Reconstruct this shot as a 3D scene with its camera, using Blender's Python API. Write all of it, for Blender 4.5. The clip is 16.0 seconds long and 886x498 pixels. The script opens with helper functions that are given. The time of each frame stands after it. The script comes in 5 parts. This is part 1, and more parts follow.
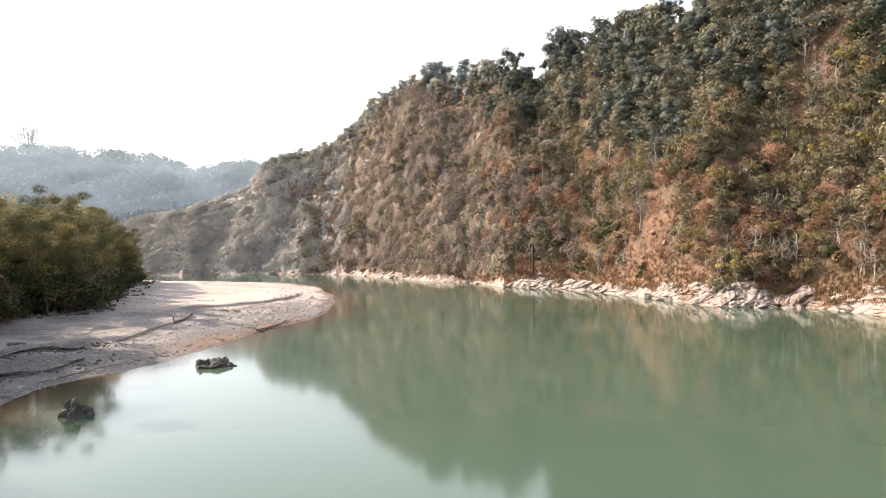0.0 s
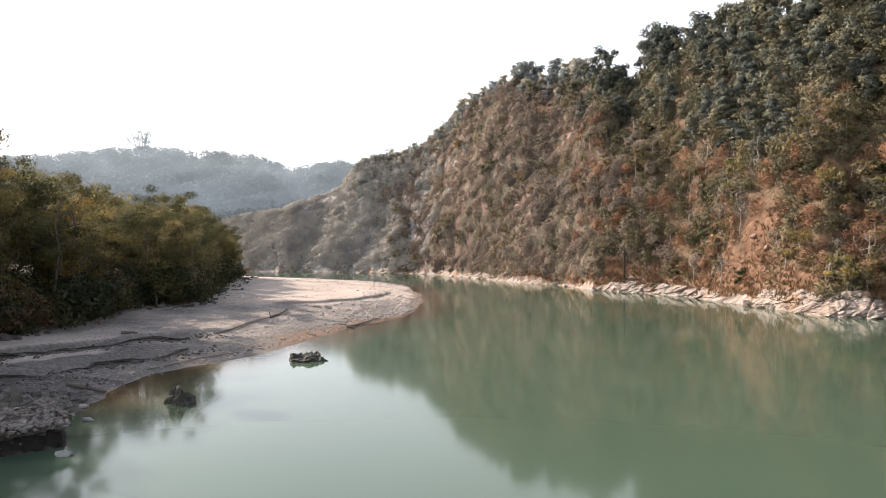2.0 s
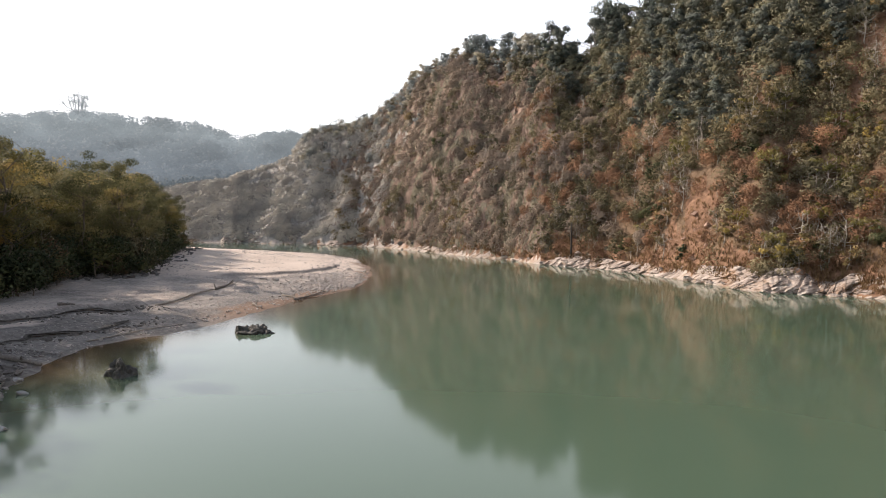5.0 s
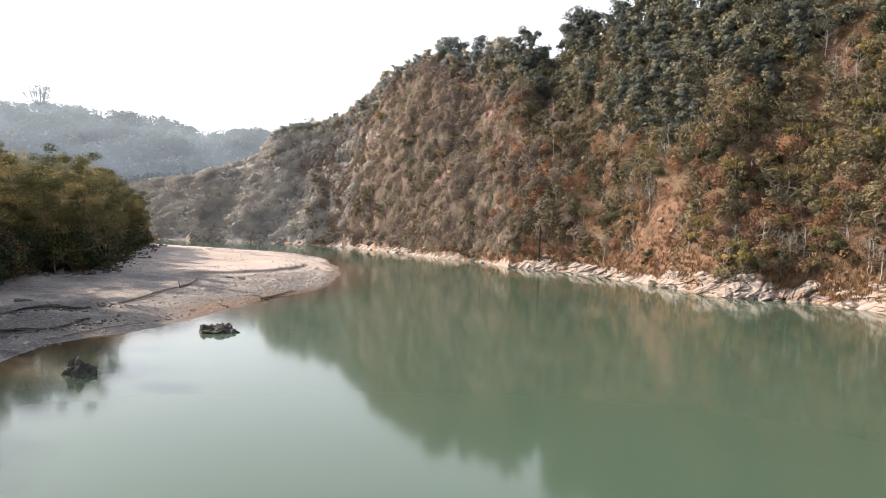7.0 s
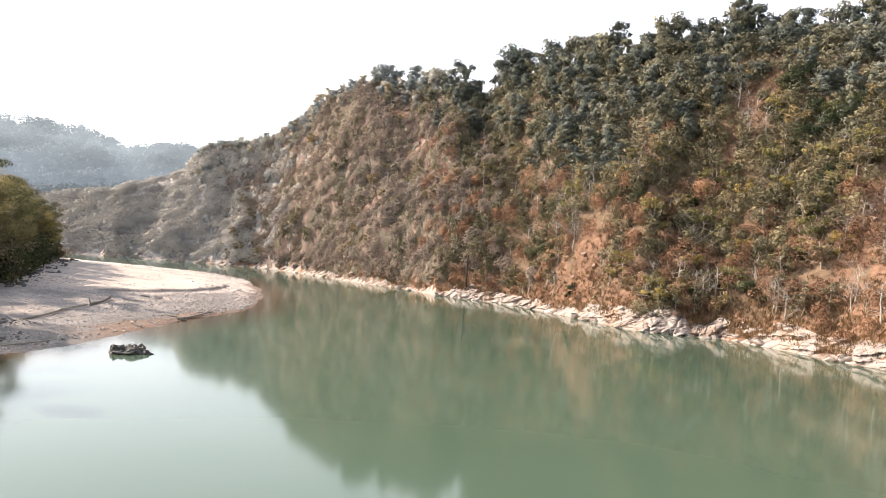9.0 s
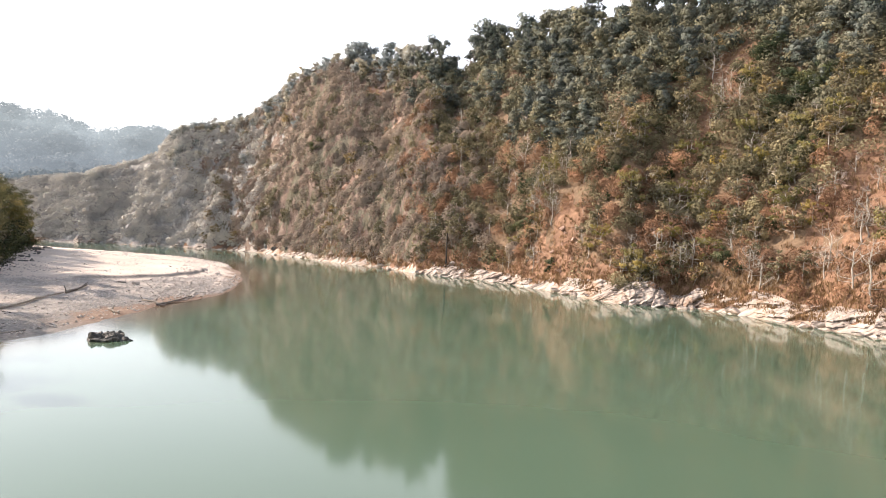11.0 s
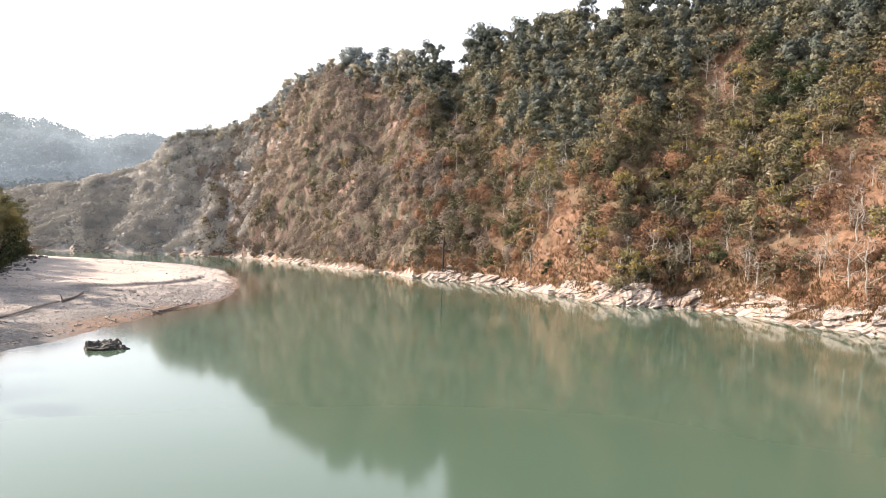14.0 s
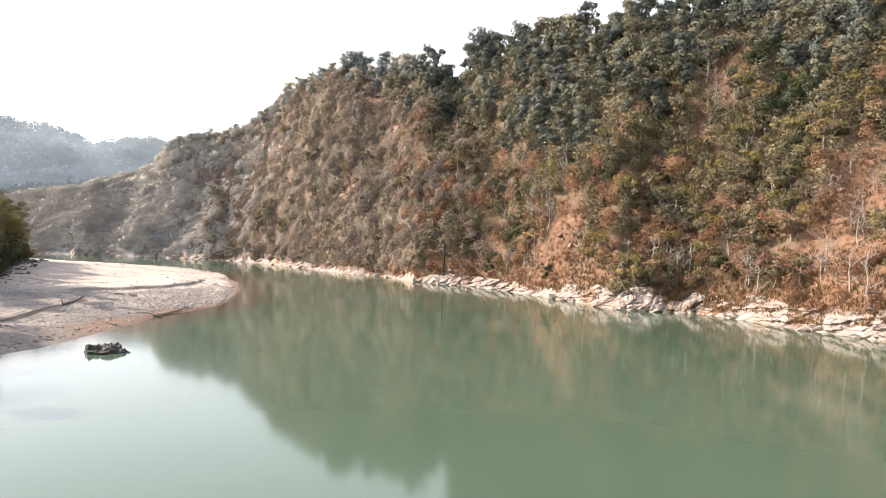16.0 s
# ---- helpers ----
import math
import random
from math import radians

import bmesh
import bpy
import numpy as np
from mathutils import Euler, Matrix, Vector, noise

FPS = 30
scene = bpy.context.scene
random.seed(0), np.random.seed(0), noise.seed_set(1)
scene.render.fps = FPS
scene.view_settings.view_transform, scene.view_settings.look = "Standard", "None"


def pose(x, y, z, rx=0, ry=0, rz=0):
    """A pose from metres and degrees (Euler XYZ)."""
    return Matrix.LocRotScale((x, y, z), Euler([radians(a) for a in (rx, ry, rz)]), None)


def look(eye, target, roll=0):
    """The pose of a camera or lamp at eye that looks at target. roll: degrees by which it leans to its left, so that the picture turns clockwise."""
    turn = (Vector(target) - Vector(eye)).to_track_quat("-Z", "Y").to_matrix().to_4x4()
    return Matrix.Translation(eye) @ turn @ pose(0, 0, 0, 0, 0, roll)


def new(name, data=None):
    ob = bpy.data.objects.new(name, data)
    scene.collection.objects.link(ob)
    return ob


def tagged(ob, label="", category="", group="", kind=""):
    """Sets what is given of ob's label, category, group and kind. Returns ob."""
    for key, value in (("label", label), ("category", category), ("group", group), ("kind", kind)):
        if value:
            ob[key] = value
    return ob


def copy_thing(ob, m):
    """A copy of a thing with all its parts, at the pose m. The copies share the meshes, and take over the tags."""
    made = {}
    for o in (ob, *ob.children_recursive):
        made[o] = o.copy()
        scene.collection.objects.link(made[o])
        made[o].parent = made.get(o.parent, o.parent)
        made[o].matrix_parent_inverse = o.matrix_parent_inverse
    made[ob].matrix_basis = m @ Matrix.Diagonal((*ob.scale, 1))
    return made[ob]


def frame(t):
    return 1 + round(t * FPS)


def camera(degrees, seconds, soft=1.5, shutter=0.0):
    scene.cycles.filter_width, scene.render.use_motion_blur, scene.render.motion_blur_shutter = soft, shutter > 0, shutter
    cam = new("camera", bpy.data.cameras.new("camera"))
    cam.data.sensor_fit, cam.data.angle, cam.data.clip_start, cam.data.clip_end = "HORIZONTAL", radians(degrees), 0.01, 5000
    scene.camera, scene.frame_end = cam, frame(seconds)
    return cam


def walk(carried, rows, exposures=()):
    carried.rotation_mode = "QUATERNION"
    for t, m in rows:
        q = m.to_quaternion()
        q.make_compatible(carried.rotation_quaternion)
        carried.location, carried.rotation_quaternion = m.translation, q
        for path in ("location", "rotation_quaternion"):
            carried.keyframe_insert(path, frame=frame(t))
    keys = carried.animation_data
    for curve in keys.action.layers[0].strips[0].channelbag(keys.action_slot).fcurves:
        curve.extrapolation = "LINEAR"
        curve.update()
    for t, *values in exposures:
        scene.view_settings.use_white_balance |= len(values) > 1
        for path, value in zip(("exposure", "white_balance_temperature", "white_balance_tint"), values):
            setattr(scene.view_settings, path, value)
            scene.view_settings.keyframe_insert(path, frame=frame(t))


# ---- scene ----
# ---- camera: a hand-held pan from a bridge, nine metres over the river ----
EYE = (0.0, 0.0, 9.0)
cam = camera(66.49, 16.0, soft=0.6)
TURNS = [
    (0.0, 89.48, 0.60, 0.00),
    (0.5, 88.95, -0.69, 2.21),
    (1.0, 89.40, -0.16, 1.25),
    (1.5, 88.69, -0.11, 4.20),
    (2.0, 89.57, -0.22, 7.44),
    (2.5, 93.01, -0.65, 8.84),
    (3.0, 90.55, -0.94, 8.73),
    (3.5, 87.95, -0.94, 9.63),
    (4.0, 88.29, -0.64, 7.97),
    (4.5, 87.72, -0.85, 5.93),
    (4.7, 87.51, -0.38, 4.20),
    (6.8, 87.16, -2.98, 0.59),
    (7.0, 87.54, -2.11, 0.60),
    (7.5, 85.33, -3.33, -0.79),
    (8.0, 83.91, -2.88, -2.97),
    (8.5, 88.65, -4.08, -4.97),
    (9.0, 90.19, -4.48, -5.45),
    (9.2, 90.06, -3.91, -5.48),
    (11.3, 88.37, -3.09, -7.24),
    (11.5, 88.67, -2.99, -7.02),
    (12.0, 88.45, -1.85, -8.01),
    (12.5, 88.40, -1.63, -8.08),
    (13.0, 88.44, -2.24, -8.27),
    (13.5, 88.92, -2.12, -7.82),
    (14.0, 88.77, -2.32, -7.50),
    (14.5, 88.80, -2.15, -7.36),
    (15.0, 88.79, -2.63, -7.31),
    (15.5, 89.06, -2.26, -7.53),
    (16.0, 89.10, -2.37, -7.45),
]
walk(cam, [(t, pose(*EYE, rx, ry, rz)) for t, rx, ry, rz in TURNS],
     exposures=[(0.0, 0.78, 6640, 12.5), (0.5, 0.45, 6640, 12.5), (1.0, 0.5, 6640, 12.5), (1.5, 0.45, 6640, 12.5), (2.0, 0.4, 6640, 12.5), (2.5, -0.08, 6640, 12.5), (3.0, -0.4, 6640, 12.5), (3.5, -0.1, 6640, 12.5), (4.0, 0.08, 6640, 12.5), (4.5, 0.1, 6640, 12.5), (7.0, 0.45, 6640, 12.5), (7.5, 0.5, 6640, 12.5), (8.0, 0.65, 6640, 12.5), (8.5, 0.78, 6640, 12.5), (9.0, 0.82, 6640, 12.5), (16.0, 0.83, 6640, 12.5)])

# ---- world and sun ----
SUN_AZ, SUN_EL, HAZE = -71.0, 33.0, 14.5
world = bpy.data.worlds.new("world")
scene.world = world
world.use_nodes = True
wn = world.node_tree.nodes
sky = wn.new("ShaderNodeTexSky")
sky.sky_type, sky.sun_disc = "NISHITA", False
sky.sun_elevation, sky.sun_rotation = radians(SUN_EL), radians(SUN_AZ % 360)
sky.air_density, sky.dust_density, sky.ozone_density = 1.0, 2.0, 1.0
veil = wn.new("ShaderNodeMix")
veil.data_type, veil.blend_type = "RGBA", "ADD"
veil.inputs[0].default_value = 1.0
# the white of a hazy winter sky: bright low down, thin overhead
way = wn.new("ShaderNodeTexCoord")
height = wn.new("ShaderNodeSeparateXYZ")
haze = wn.new("ShaderNodeValToRGB")
for k, c, blue in ((0.42, 0.94, 1.05), (0.62, 0.3, 1.14)):
    haze.color_ramp.elements.new(k).color = (c * .95, c, c * blue, 1)
haze.color_ramp.elements[0].color = (1.0, 1.0, 1.02, 1)
haze.color_ramp.elements[-1].color = (0.025, 0.034, 0.05, 1)
thick_air = wn.new("ShaderNodeVectorMath")
thick_air.operation = "SCALE"
world.node_tree.links.new(way.outputs["Generated"], height.inputs[0])
world.node_tree.links.new(height.outputs["Z"], haze.inputs[0])
world.node_tree.links.new(haze.outputs[0], thick_air.inputs[0])
glow = wn.new("ShaderNodeVectorMath")
glow.operation = "DOT_PRODUCT"
glow.inputs[1].default_value = (math.sin(radians(SUN_AZ)), math.cos(radians(SUN_AZ)), 0.0)
amount = wn.new("ShaderNodeMath")
amount.operation = "MULTIPLY_ADD"
amount.inputs[1].default_value, amount.inputs[2].default_value = 0.45 * HAZE, HAZE
world.node_tree.links.new(way.outputs["Generated"], glow.inputs[0])
world.node_tree.links.new(glow.outputs["Value"], amount.inputs[0])
world.node_tree.links.new(amount.outputs[0], thick_air.inputs["Scale"])
world.node_tree.links.new(thick_air.outputs[0], veil.inputs[7])
world.node_tree.links.new(sky.outputs[0], veil.inputs[6])
world.node_tree.links.new(veil.outputs[2], wn["Background"].inputs[0])
wn["Background"].inputs[1].default_value = 0.065
sun = new("sun", bpy.data.lights.new("sun", "SUN"))
sun.data.energy, sun.data.angle, sun.data.color = 5.0, radians(0.6), (1.0, 0.855, 0.73)
sa, se = radians(SUN_AZ), radians(SUN_EL)
sun.matrix_world = look((math.sin(sa) * math.cos(se) * 300, math.cos(sa) * math.cos(se) * 300, math.sin(se) * 300), (0, 0, 0))

# ---- materials ----
def material(name, rough=0.8):
    m = bpy.data.materials.new(name)
    m.use_nodes = True
    nt = m.node_tree
    b = nt.nodes["Principled BSDF"]
    b.inputs["Roughness"].default_value = rough
    b.inputs["Specular IOR Level"].default_value = 0.25
    return m, nt, b


def add(nt, kind, **sets):
    n = nt.nodes.new(kind)
    for k, v in sets.items():
        n.inputs[k].default_value = v
    return n


def noise_of(nt, scale, detail=6.0, rough=0.6, stretch=(1, 1, 1)):
    co = nt.nodes.new("ShaderNodeTexCoord")
    mp = nt.nodes.new("ShaderNodeMapping")
    mp.inputs["Scale"].default_value = stretch
    n = add(nt, "ShaderNodeTexNoise", Scale=scale, Detail=detail, Roughness=rough)
    nt.links.new(co.outputs["Object"], mp.inputs[0])
    nt.links.new(mp.outputs[0], n.inputs["Vector"])
    return n.outputs["Fac"]


def ramp(nt, fac, stops):
    r = nt.nodes.new("ShaderNodeValToRGB")
    while len(r.color_ramp.elements) < len(stops):
        r.color_ramp.elements.new(0.5)
    for e, (at, c) in zip(r.color_ramp.elements, stops):
        e.position, e.color = at, (*c, 1)
    nt.links.new(fac, r.inputs[0])
    return r.outputs[0]


def mix(nt, fac, a, b, how="MIX"):
    n = nt.nodes.new("ShaderNodeMix")
    n.data_type, n.blend_type = "RGBA", how
    for sock, v in ((n.inputs[0], fac), (n.inputs[6], a), (n.inputs[7], b)):
        if isinstance(v, bpy.types.NodeSocket):
            nt.links.new(v, sock)
        else:
            sock.default_value = v if isinstance(v, float) else (*v, 1)
    return n.outputs[2]


def bump(nt, b, height, strength, dist):
    n = add(nt, "ShaderNodeBump", Strength=strength, Distance=dist)
    nt.links.new(height, n.inputs["Height"])
    nt.links.new(n.outputs[0], b.inputs["Normal"])


def earth(name, big, small, coarse, fine, relief, rough=0.9):
    """Ground and rock: two scales of colour and a relief."""
    m, nt, b = material(name, rough)
    n1, n2 = noise_of(nt, coarse), noise_of(nt, fine, 8)
    c = mix(nt, 0.55, ramp(nt, n1, big), ramp(nt, n2, small))
    nt.links.new(c, b.inputs["Base Color"])
    bump(nt, b, n2, 0.7, relief)
    return m


def foliage(name, tones, thin=0.35, rough=0.6):
    """Leaves: each leaf takes a tone of its own, each plant a shift of its own, some light passes through."""
    m, nt, b = material(name, rough)
    b.inputs["Specular IOR Level"].default_value = 0.1
    geo = nt.nodes.new("ShaderNodeNewGeometry")
    info = nt.nodes.new("ShaderNodeObjectInfo")
    own = nt.nodes.new("ShaderNodeAttribute")
    own.attribute_name = "tone"
    blend = nt.nodes.new("ShaderNodeMath")
    blend.operation, blend.inputs[1].default_value = "MULTIPLY", 0.22
    both = nt.nodes.new("ShaderNodeMath")
    both.operation = "MULTIPLY_ADD"
    both.inputs[1].default_value = 0.78
    nt.links.new(geo.outputs["Random Per Island"], blend.inputs[0])
    nt.links.new(own.outputs["Fac"], both.inputs[0])
    nt.links.new(blend.outputs[0], both.inputs[2])
    c = ramp(nt, both.outputs[0], tones)
    patch = ramp(nt, noise_of(nt, 0.16, 3), [(0.35, (0.75, 0.75, 0.75)), (0.65, (1.2, 1.17, 1.1))])
    c = mix(nt, 1.0, c, patch, "MULTIPLY")
    shift = ramp(nt, info.outputs["Random"], [(0.0, (0.75, 0.8, 0.8)), (0.5, (1, 1, 1)), (1.0, (1.3, 1.12, 0.85))])
    c = mix(nt, 1.0, c, shift, "MULTIPLY")
    nt.links.new(c, b.inputs["Base Color"])
    tr = nt.nodes.new("ShaderNodeBsdfTranslucent")
    nt.links.new(c, tr.inputs[0])
    ms = nt.nodes.new("ShaderNodeMixShader")
    ms.inputs[0].default_value = thin
    nt.links.new(b.outputs[0], ms.inputs[1])
    nt.links.new(tr.outputs[0], ms.inputs[2])
    nt.links.new(ms.outputs[0], nt.nodes["Material Output"].inputs[0])
    return m



def blended(name, first, layers, coarse, fine, relief):
    """Ground whose surface changes by place: layers of (attribute, two tones, roughness)."""
    m, nt, b = material(name, 0.9)
    n1, n2 = noise_of(nt, coarse), noise_of(nt, fine, 8)
    speck = mix(nt, 0.6, n1, n2)
    c, rough = ramp(nt, speck, [(0.36, first[0]), (0.64, first[1])]), None
    for attribute, low, high in layers:
        at = nt.nodes.new("ShaderNodeAttribute")
        at.attribute_name = attribute
        c = mix(nt, at.outputs["Fac"], c, ramp(nt, speck, [(0.36, low), (0.64, high)]))
    nt.links.new(c, b.inputs["Base Color"])
    bump(nt, b, n2, 0.8, relief)
    return m


# last layer is near-black paint for the shade on the undercut's steep face
SAND = blended("sand", ((0.48, 0.405, 0.345), (0.7, 0.605, 0.525)), (("wet", (0.12, 0.112, 0.102), (0.31, 0.286, 0.26)), ("cobbly", (0.04, 0.037, 0.032), (0.17, 0.155, 0.135)), ("pebbly", (0.16, 0.148, 0.135), (0.4, 0.365, 0.33)), ("damp", (0.17, 0.112, 0.078), (0.31, 0.222, 0.165)), ("face_shade", (0.01, 0.01, 0.009), (0.035, 0.033, 0.03))), 0.12, 3.0, 0.06)
SOIL = earth("soil", [(0.35, (0.16, 0.085, 0.052)), (0.65, (0.3, 0.17, 0.105))], [(0.35, (0.11, 0.065, 0.042)), (0.7, (0.34, 0.21, 0.135))], 0.15, 1.2, 0.4)
FOREST_FLOOR = earth("forest_floor", [(0.35, (0.05, 0.06, 0.035)), (0.65, (0.12, 0.1, 0.06))], [(0.35, (0.05, 0.05, 0.03)), (0.7, (0.14, 0.12, 0.07))], 0.1, 0.8, 0.3)
GREY_STONE = earth("grey_stone", [(0.35, (0.09, 0.082, 0.075)), (0.62, (0.2, 0.185, 0.17))], [(0.3, (0.075, 0.068, 0.063)), (0.65, (0.23, 0.215, 0.2))], 0.8, 4.0, 0.05)
LITTER = earth("leaf_litter", [(0.35, (0.13, 0.085, 0.055)), (0.65, (0.22, 0.145, 0.09))], [(0.35, (0.1, 0.07, 0.045)), (0.7, (0.26, 0.18, 0.115))], 0.15, 1.5, 0.3)
# litter paled to stand for the haze over the river bend
LITTER_HAZE = earth("litter_haze", [(0.35, (0.3, 0.265, 0.24)), (0.65, (0.37, 0.33, 0.3))], [(0.35, (0.28, 0.245, 0.22)), (0.7, (0.4, 0.36, 0.33))], 0.15, 1.5, 0.3)
# brown litter lightened for the haze on the farther slope
BROWN_LITTER_HAZE = earth("brown_litter_haze", [(0.35, (0.17, 0.115, 0.09)), (0.65, (0.25, 0.175, 0.14))], [(0.35, (0.15, 0.1, 0.08)), (0.7, (0.27, 0.19, 0.15))], 0.15, 1.5, 0.3)
DARK_ROCK = earth("dark_rock", [(0.35, (0.03, 0.03, 0.028)), (0.62, (0.12, 0.115, 0.1))], [(0.3, (0.025, 0.025, 0.023)), (0.55, (0.09, 0.086, 0.075)), (0.7, (0.24, 0.23, 0.2))], 1.5, 5.0, 0.15, 0.5)
PEBBLE = earth("pebble", [(0.35, (0.34, 0.305, 0.275)), (0.62, (0.5, 0.455, 0.41))], [(0.3, (0.27, 0.245, 0.225)), (0.65, (0.55, 0.5, 0.455))], 0.8, 4.0, 0.05)
SPLASH_STONE = earth("splash_stone", [(0.35, (0.34, 0.335, 0.32)), (0.65, (0.5, 0.495, 0.475))], [(0.3, (0.26, 0.255, 0.245)), (0.65, (0.56, 0.555, 0.535))], 2.0, 9.0, 0.02)
BARK = earth("bark", [(0.35, (0.1, 0.08, 0.06)), (0.65, (0.24, 0.2, 0.16))], [(0.35, (0.08, 0.065, 0.05)), (0.7, (0.26, 0.22, 0.18))], 1.0, 8.0, 0.05)
PALE_BARK = earth("pale_bark", [(0.35, (0.3, 0.26, 0.22)), (0.65, (0.5, 0.46, 0.4))], [(0.35, (0.25, 0.22, 0.18)), (0.7, (0.52, 0.48, 0.42))], 1.0, 8.0, 0.05)
DRIFTWOOD = earth("driftwood", [(0.35, (0.14, 0.12, 0.1)), (0.65, (0.3, 0.27, 0.24))], [(0.35, (0.1, 0.085, 0.07)), (0.7, (0.32, 0.29, 0.25))], 2.0, 10.0, 0.02)
LEAF_DARK = foliage("leaf_dark", [(0.0, (0.066, 0.076, 0.072)), (0.5, (0.142, 0.158, 0.142)), (1.0, (0.26, 0.276, 0.225))], 0.15)
# dark crest foliage lightened and blued in place of haze
LEAF_CREST_HAZE = foliage("leaf_crest_haze", [(0.0, (0.31, 0.335, 0.345)), (0.5, (0.385, 0.41, 0.415)), (1.0, (0.46, 0.485, 0.48))], 0.45)
# bush green, darkened to carry the shade of understory and hollows
LEAF_BUSH_SHADE = foliage("leaf_bush_shade", [(0.0, (0.022, 0.032, 0.018)), (0.5, (0.068, 0.086, 0.044)), (1.0, (0.18, 0.19, 0.1))], 0.15)
LEAF_OLIVE = foliage("leaf_olive", [(0.0, (0.07, 0.064, 0.038)), (0.5, (0.195, 0.168, 0.1)), (1.0, (0.4, 0.335, 0.21))], 0.18)
LEAF_DRY = foliage("leaf_dry", [(0.0, (0.145, 0.076, 0.047)), (0.5, (0.305, 0.178, 0.112)), (1.0, (0.5, 0.315, 0.203))], 0.27)
# grey-brown twigs, lightened to carry the slope's haze
LEAF_GREY_HAZE = foliage("leaf_grey_haze", [(0.0, (0.31, 0.252, 0.205)), (0.5, (0.375, 0.308, 0.255)), (1.0, (0.44, 0.365, 0.305))], 0.5)
# base colour lifted to a pale grey in place of haze
LEAF_HAZE = foliage("leaf_haze", [(0.0, (0.54, 0.52, 0.485)), (0.5, (0.6, 0.578, 0.54)), (1.0, (0.66, 0.635, 0.595))], 0.5)
LEAF_YELLOW = foliage("leaf_yellow", [(0.0, (0.11, 0.104, 0.038)), (0.5, (0.215, 0.19, 0.07)), (1.0, (0.36, 0.305, 0.13))], 0.3)
LEAF_GROVE = foliage("leaf_grove", [(0.0, (0.048, 0.058, 0.03)), (0.5, (0.19, 0.185, 0.09)), (1.0, (0.46, 0.39, 0.2))], 0.45)
LEAF_RUSSET = foliage("leaf_russet", [(0.0, (0.06, 0.042, 0.03)), (0.5, (0.15, 0.1, 0.065)), (1.0, (0.3, 0.2, 0.125))], 0.35)
GRASS = foliage("dry_grass", [(0.0, (0.13, 0.082, 0.045)), (0.5, (0.24, 0.15, 0.082)), (1.0, (0.36, 0.24, 0.135))], 0.25)


def twiggy(name, tones):
    """Leafless scrub seen from afar: each bush a tone of its own, twigs as fine grain and relief."""
    m, nt, b = material(name, 0.9)
    b.inputs["Specular IOR Level"].default_value = 0.05
    own = nt.nodes.new("ShaderNodeAttribute")
    own.attribute_name = "tone"
    grain = noise_of(nt, 2.2, 8, 0.75)
    c = ramp(nt, mix(nt, 0.5, own.outputs["Fac"], grain), tones)
    c = mix(nt, 1.0, c, ramp(nt, noise_of(nt, 0.09, 3), [(0.35, (0.85, 0.85, 0.86)), (0.65, (1.12, 1.1, 1.07))]), "MULTIPLY")
    nt.links.new(c, b.inputs["Base Color"])
    bump(nt, b, grain, 1.0, 0.9)
    return m


# first scrub tone is paled for haze at the bend
SCRUB_HAZE = twiggy("scrub_haze", [(0.3, (0.34, 0.322, 0.298)), (0.5, (0.43, 0.41, 0.38)), (0.7, (0.53, 0.505, 0.47))])
SCRUB_GREY = twiggy("scrub_grey", [(0.3, (0.165, 0.118, 0.094)), (0.5, (0.243, 0.18, 0.146)), (0.7, (0.33, 0.25, 0.203))])
SCRUB_OLIVE = twiggy("scrub_olive", [(0.3, (0.14, 0.126, 0.09)), (0.5, (0.205, 0.185, 0.136)), (0.7, (0.28, 0.25, 0.19))])


def haze_glow_material(name, tones, glow):
    """The far hills: dark woods, the haze before them painted on as emission."""
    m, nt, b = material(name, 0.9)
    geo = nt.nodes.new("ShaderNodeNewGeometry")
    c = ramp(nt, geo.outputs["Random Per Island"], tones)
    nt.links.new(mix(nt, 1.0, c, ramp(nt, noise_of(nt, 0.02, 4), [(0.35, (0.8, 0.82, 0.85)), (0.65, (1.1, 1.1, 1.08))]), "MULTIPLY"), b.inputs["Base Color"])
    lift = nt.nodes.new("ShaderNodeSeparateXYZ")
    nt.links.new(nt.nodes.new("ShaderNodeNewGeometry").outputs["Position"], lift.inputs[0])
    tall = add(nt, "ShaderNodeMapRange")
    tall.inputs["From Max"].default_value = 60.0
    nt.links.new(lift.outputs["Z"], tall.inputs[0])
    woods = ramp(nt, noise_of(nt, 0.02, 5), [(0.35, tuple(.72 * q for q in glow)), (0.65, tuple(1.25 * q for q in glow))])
    # emission grows with height, since higher ground lies behind more haze
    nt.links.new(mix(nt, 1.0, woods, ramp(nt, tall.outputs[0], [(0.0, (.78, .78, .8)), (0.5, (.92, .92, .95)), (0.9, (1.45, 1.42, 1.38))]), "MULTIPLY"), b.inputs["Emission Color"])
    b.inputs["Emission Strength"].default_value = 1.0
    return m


LEAF_FAR_HAZE = haze_glow_material("leaf_far_haze", [(0.0, (0.02, 0.025, 0.024)), (1.0, (0.03, 0.037, 0.035))], (0.17, 0.198, 0.218))
LEAF_MID_HAZE = haze_glow_material("leaf_mid_haze", [(0.0, (0.02, 0.025, 0.022)), (1.0, (0.04, 0.045, 0.038))], (0.115, 0.138, 0.152))


HAZE_GLOW, air_nodes, air_shader = material("hazed_mountains", 1.0)
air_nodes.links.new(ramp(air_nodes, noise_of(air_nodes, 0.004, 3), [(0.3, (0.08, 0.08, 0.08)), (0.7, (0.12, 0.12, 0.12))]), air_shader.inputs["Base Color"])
# emission stands in for the white haze before the ridge
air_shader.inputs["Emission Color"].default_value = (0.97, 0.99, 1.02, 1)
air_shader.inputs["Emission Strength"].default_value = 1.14


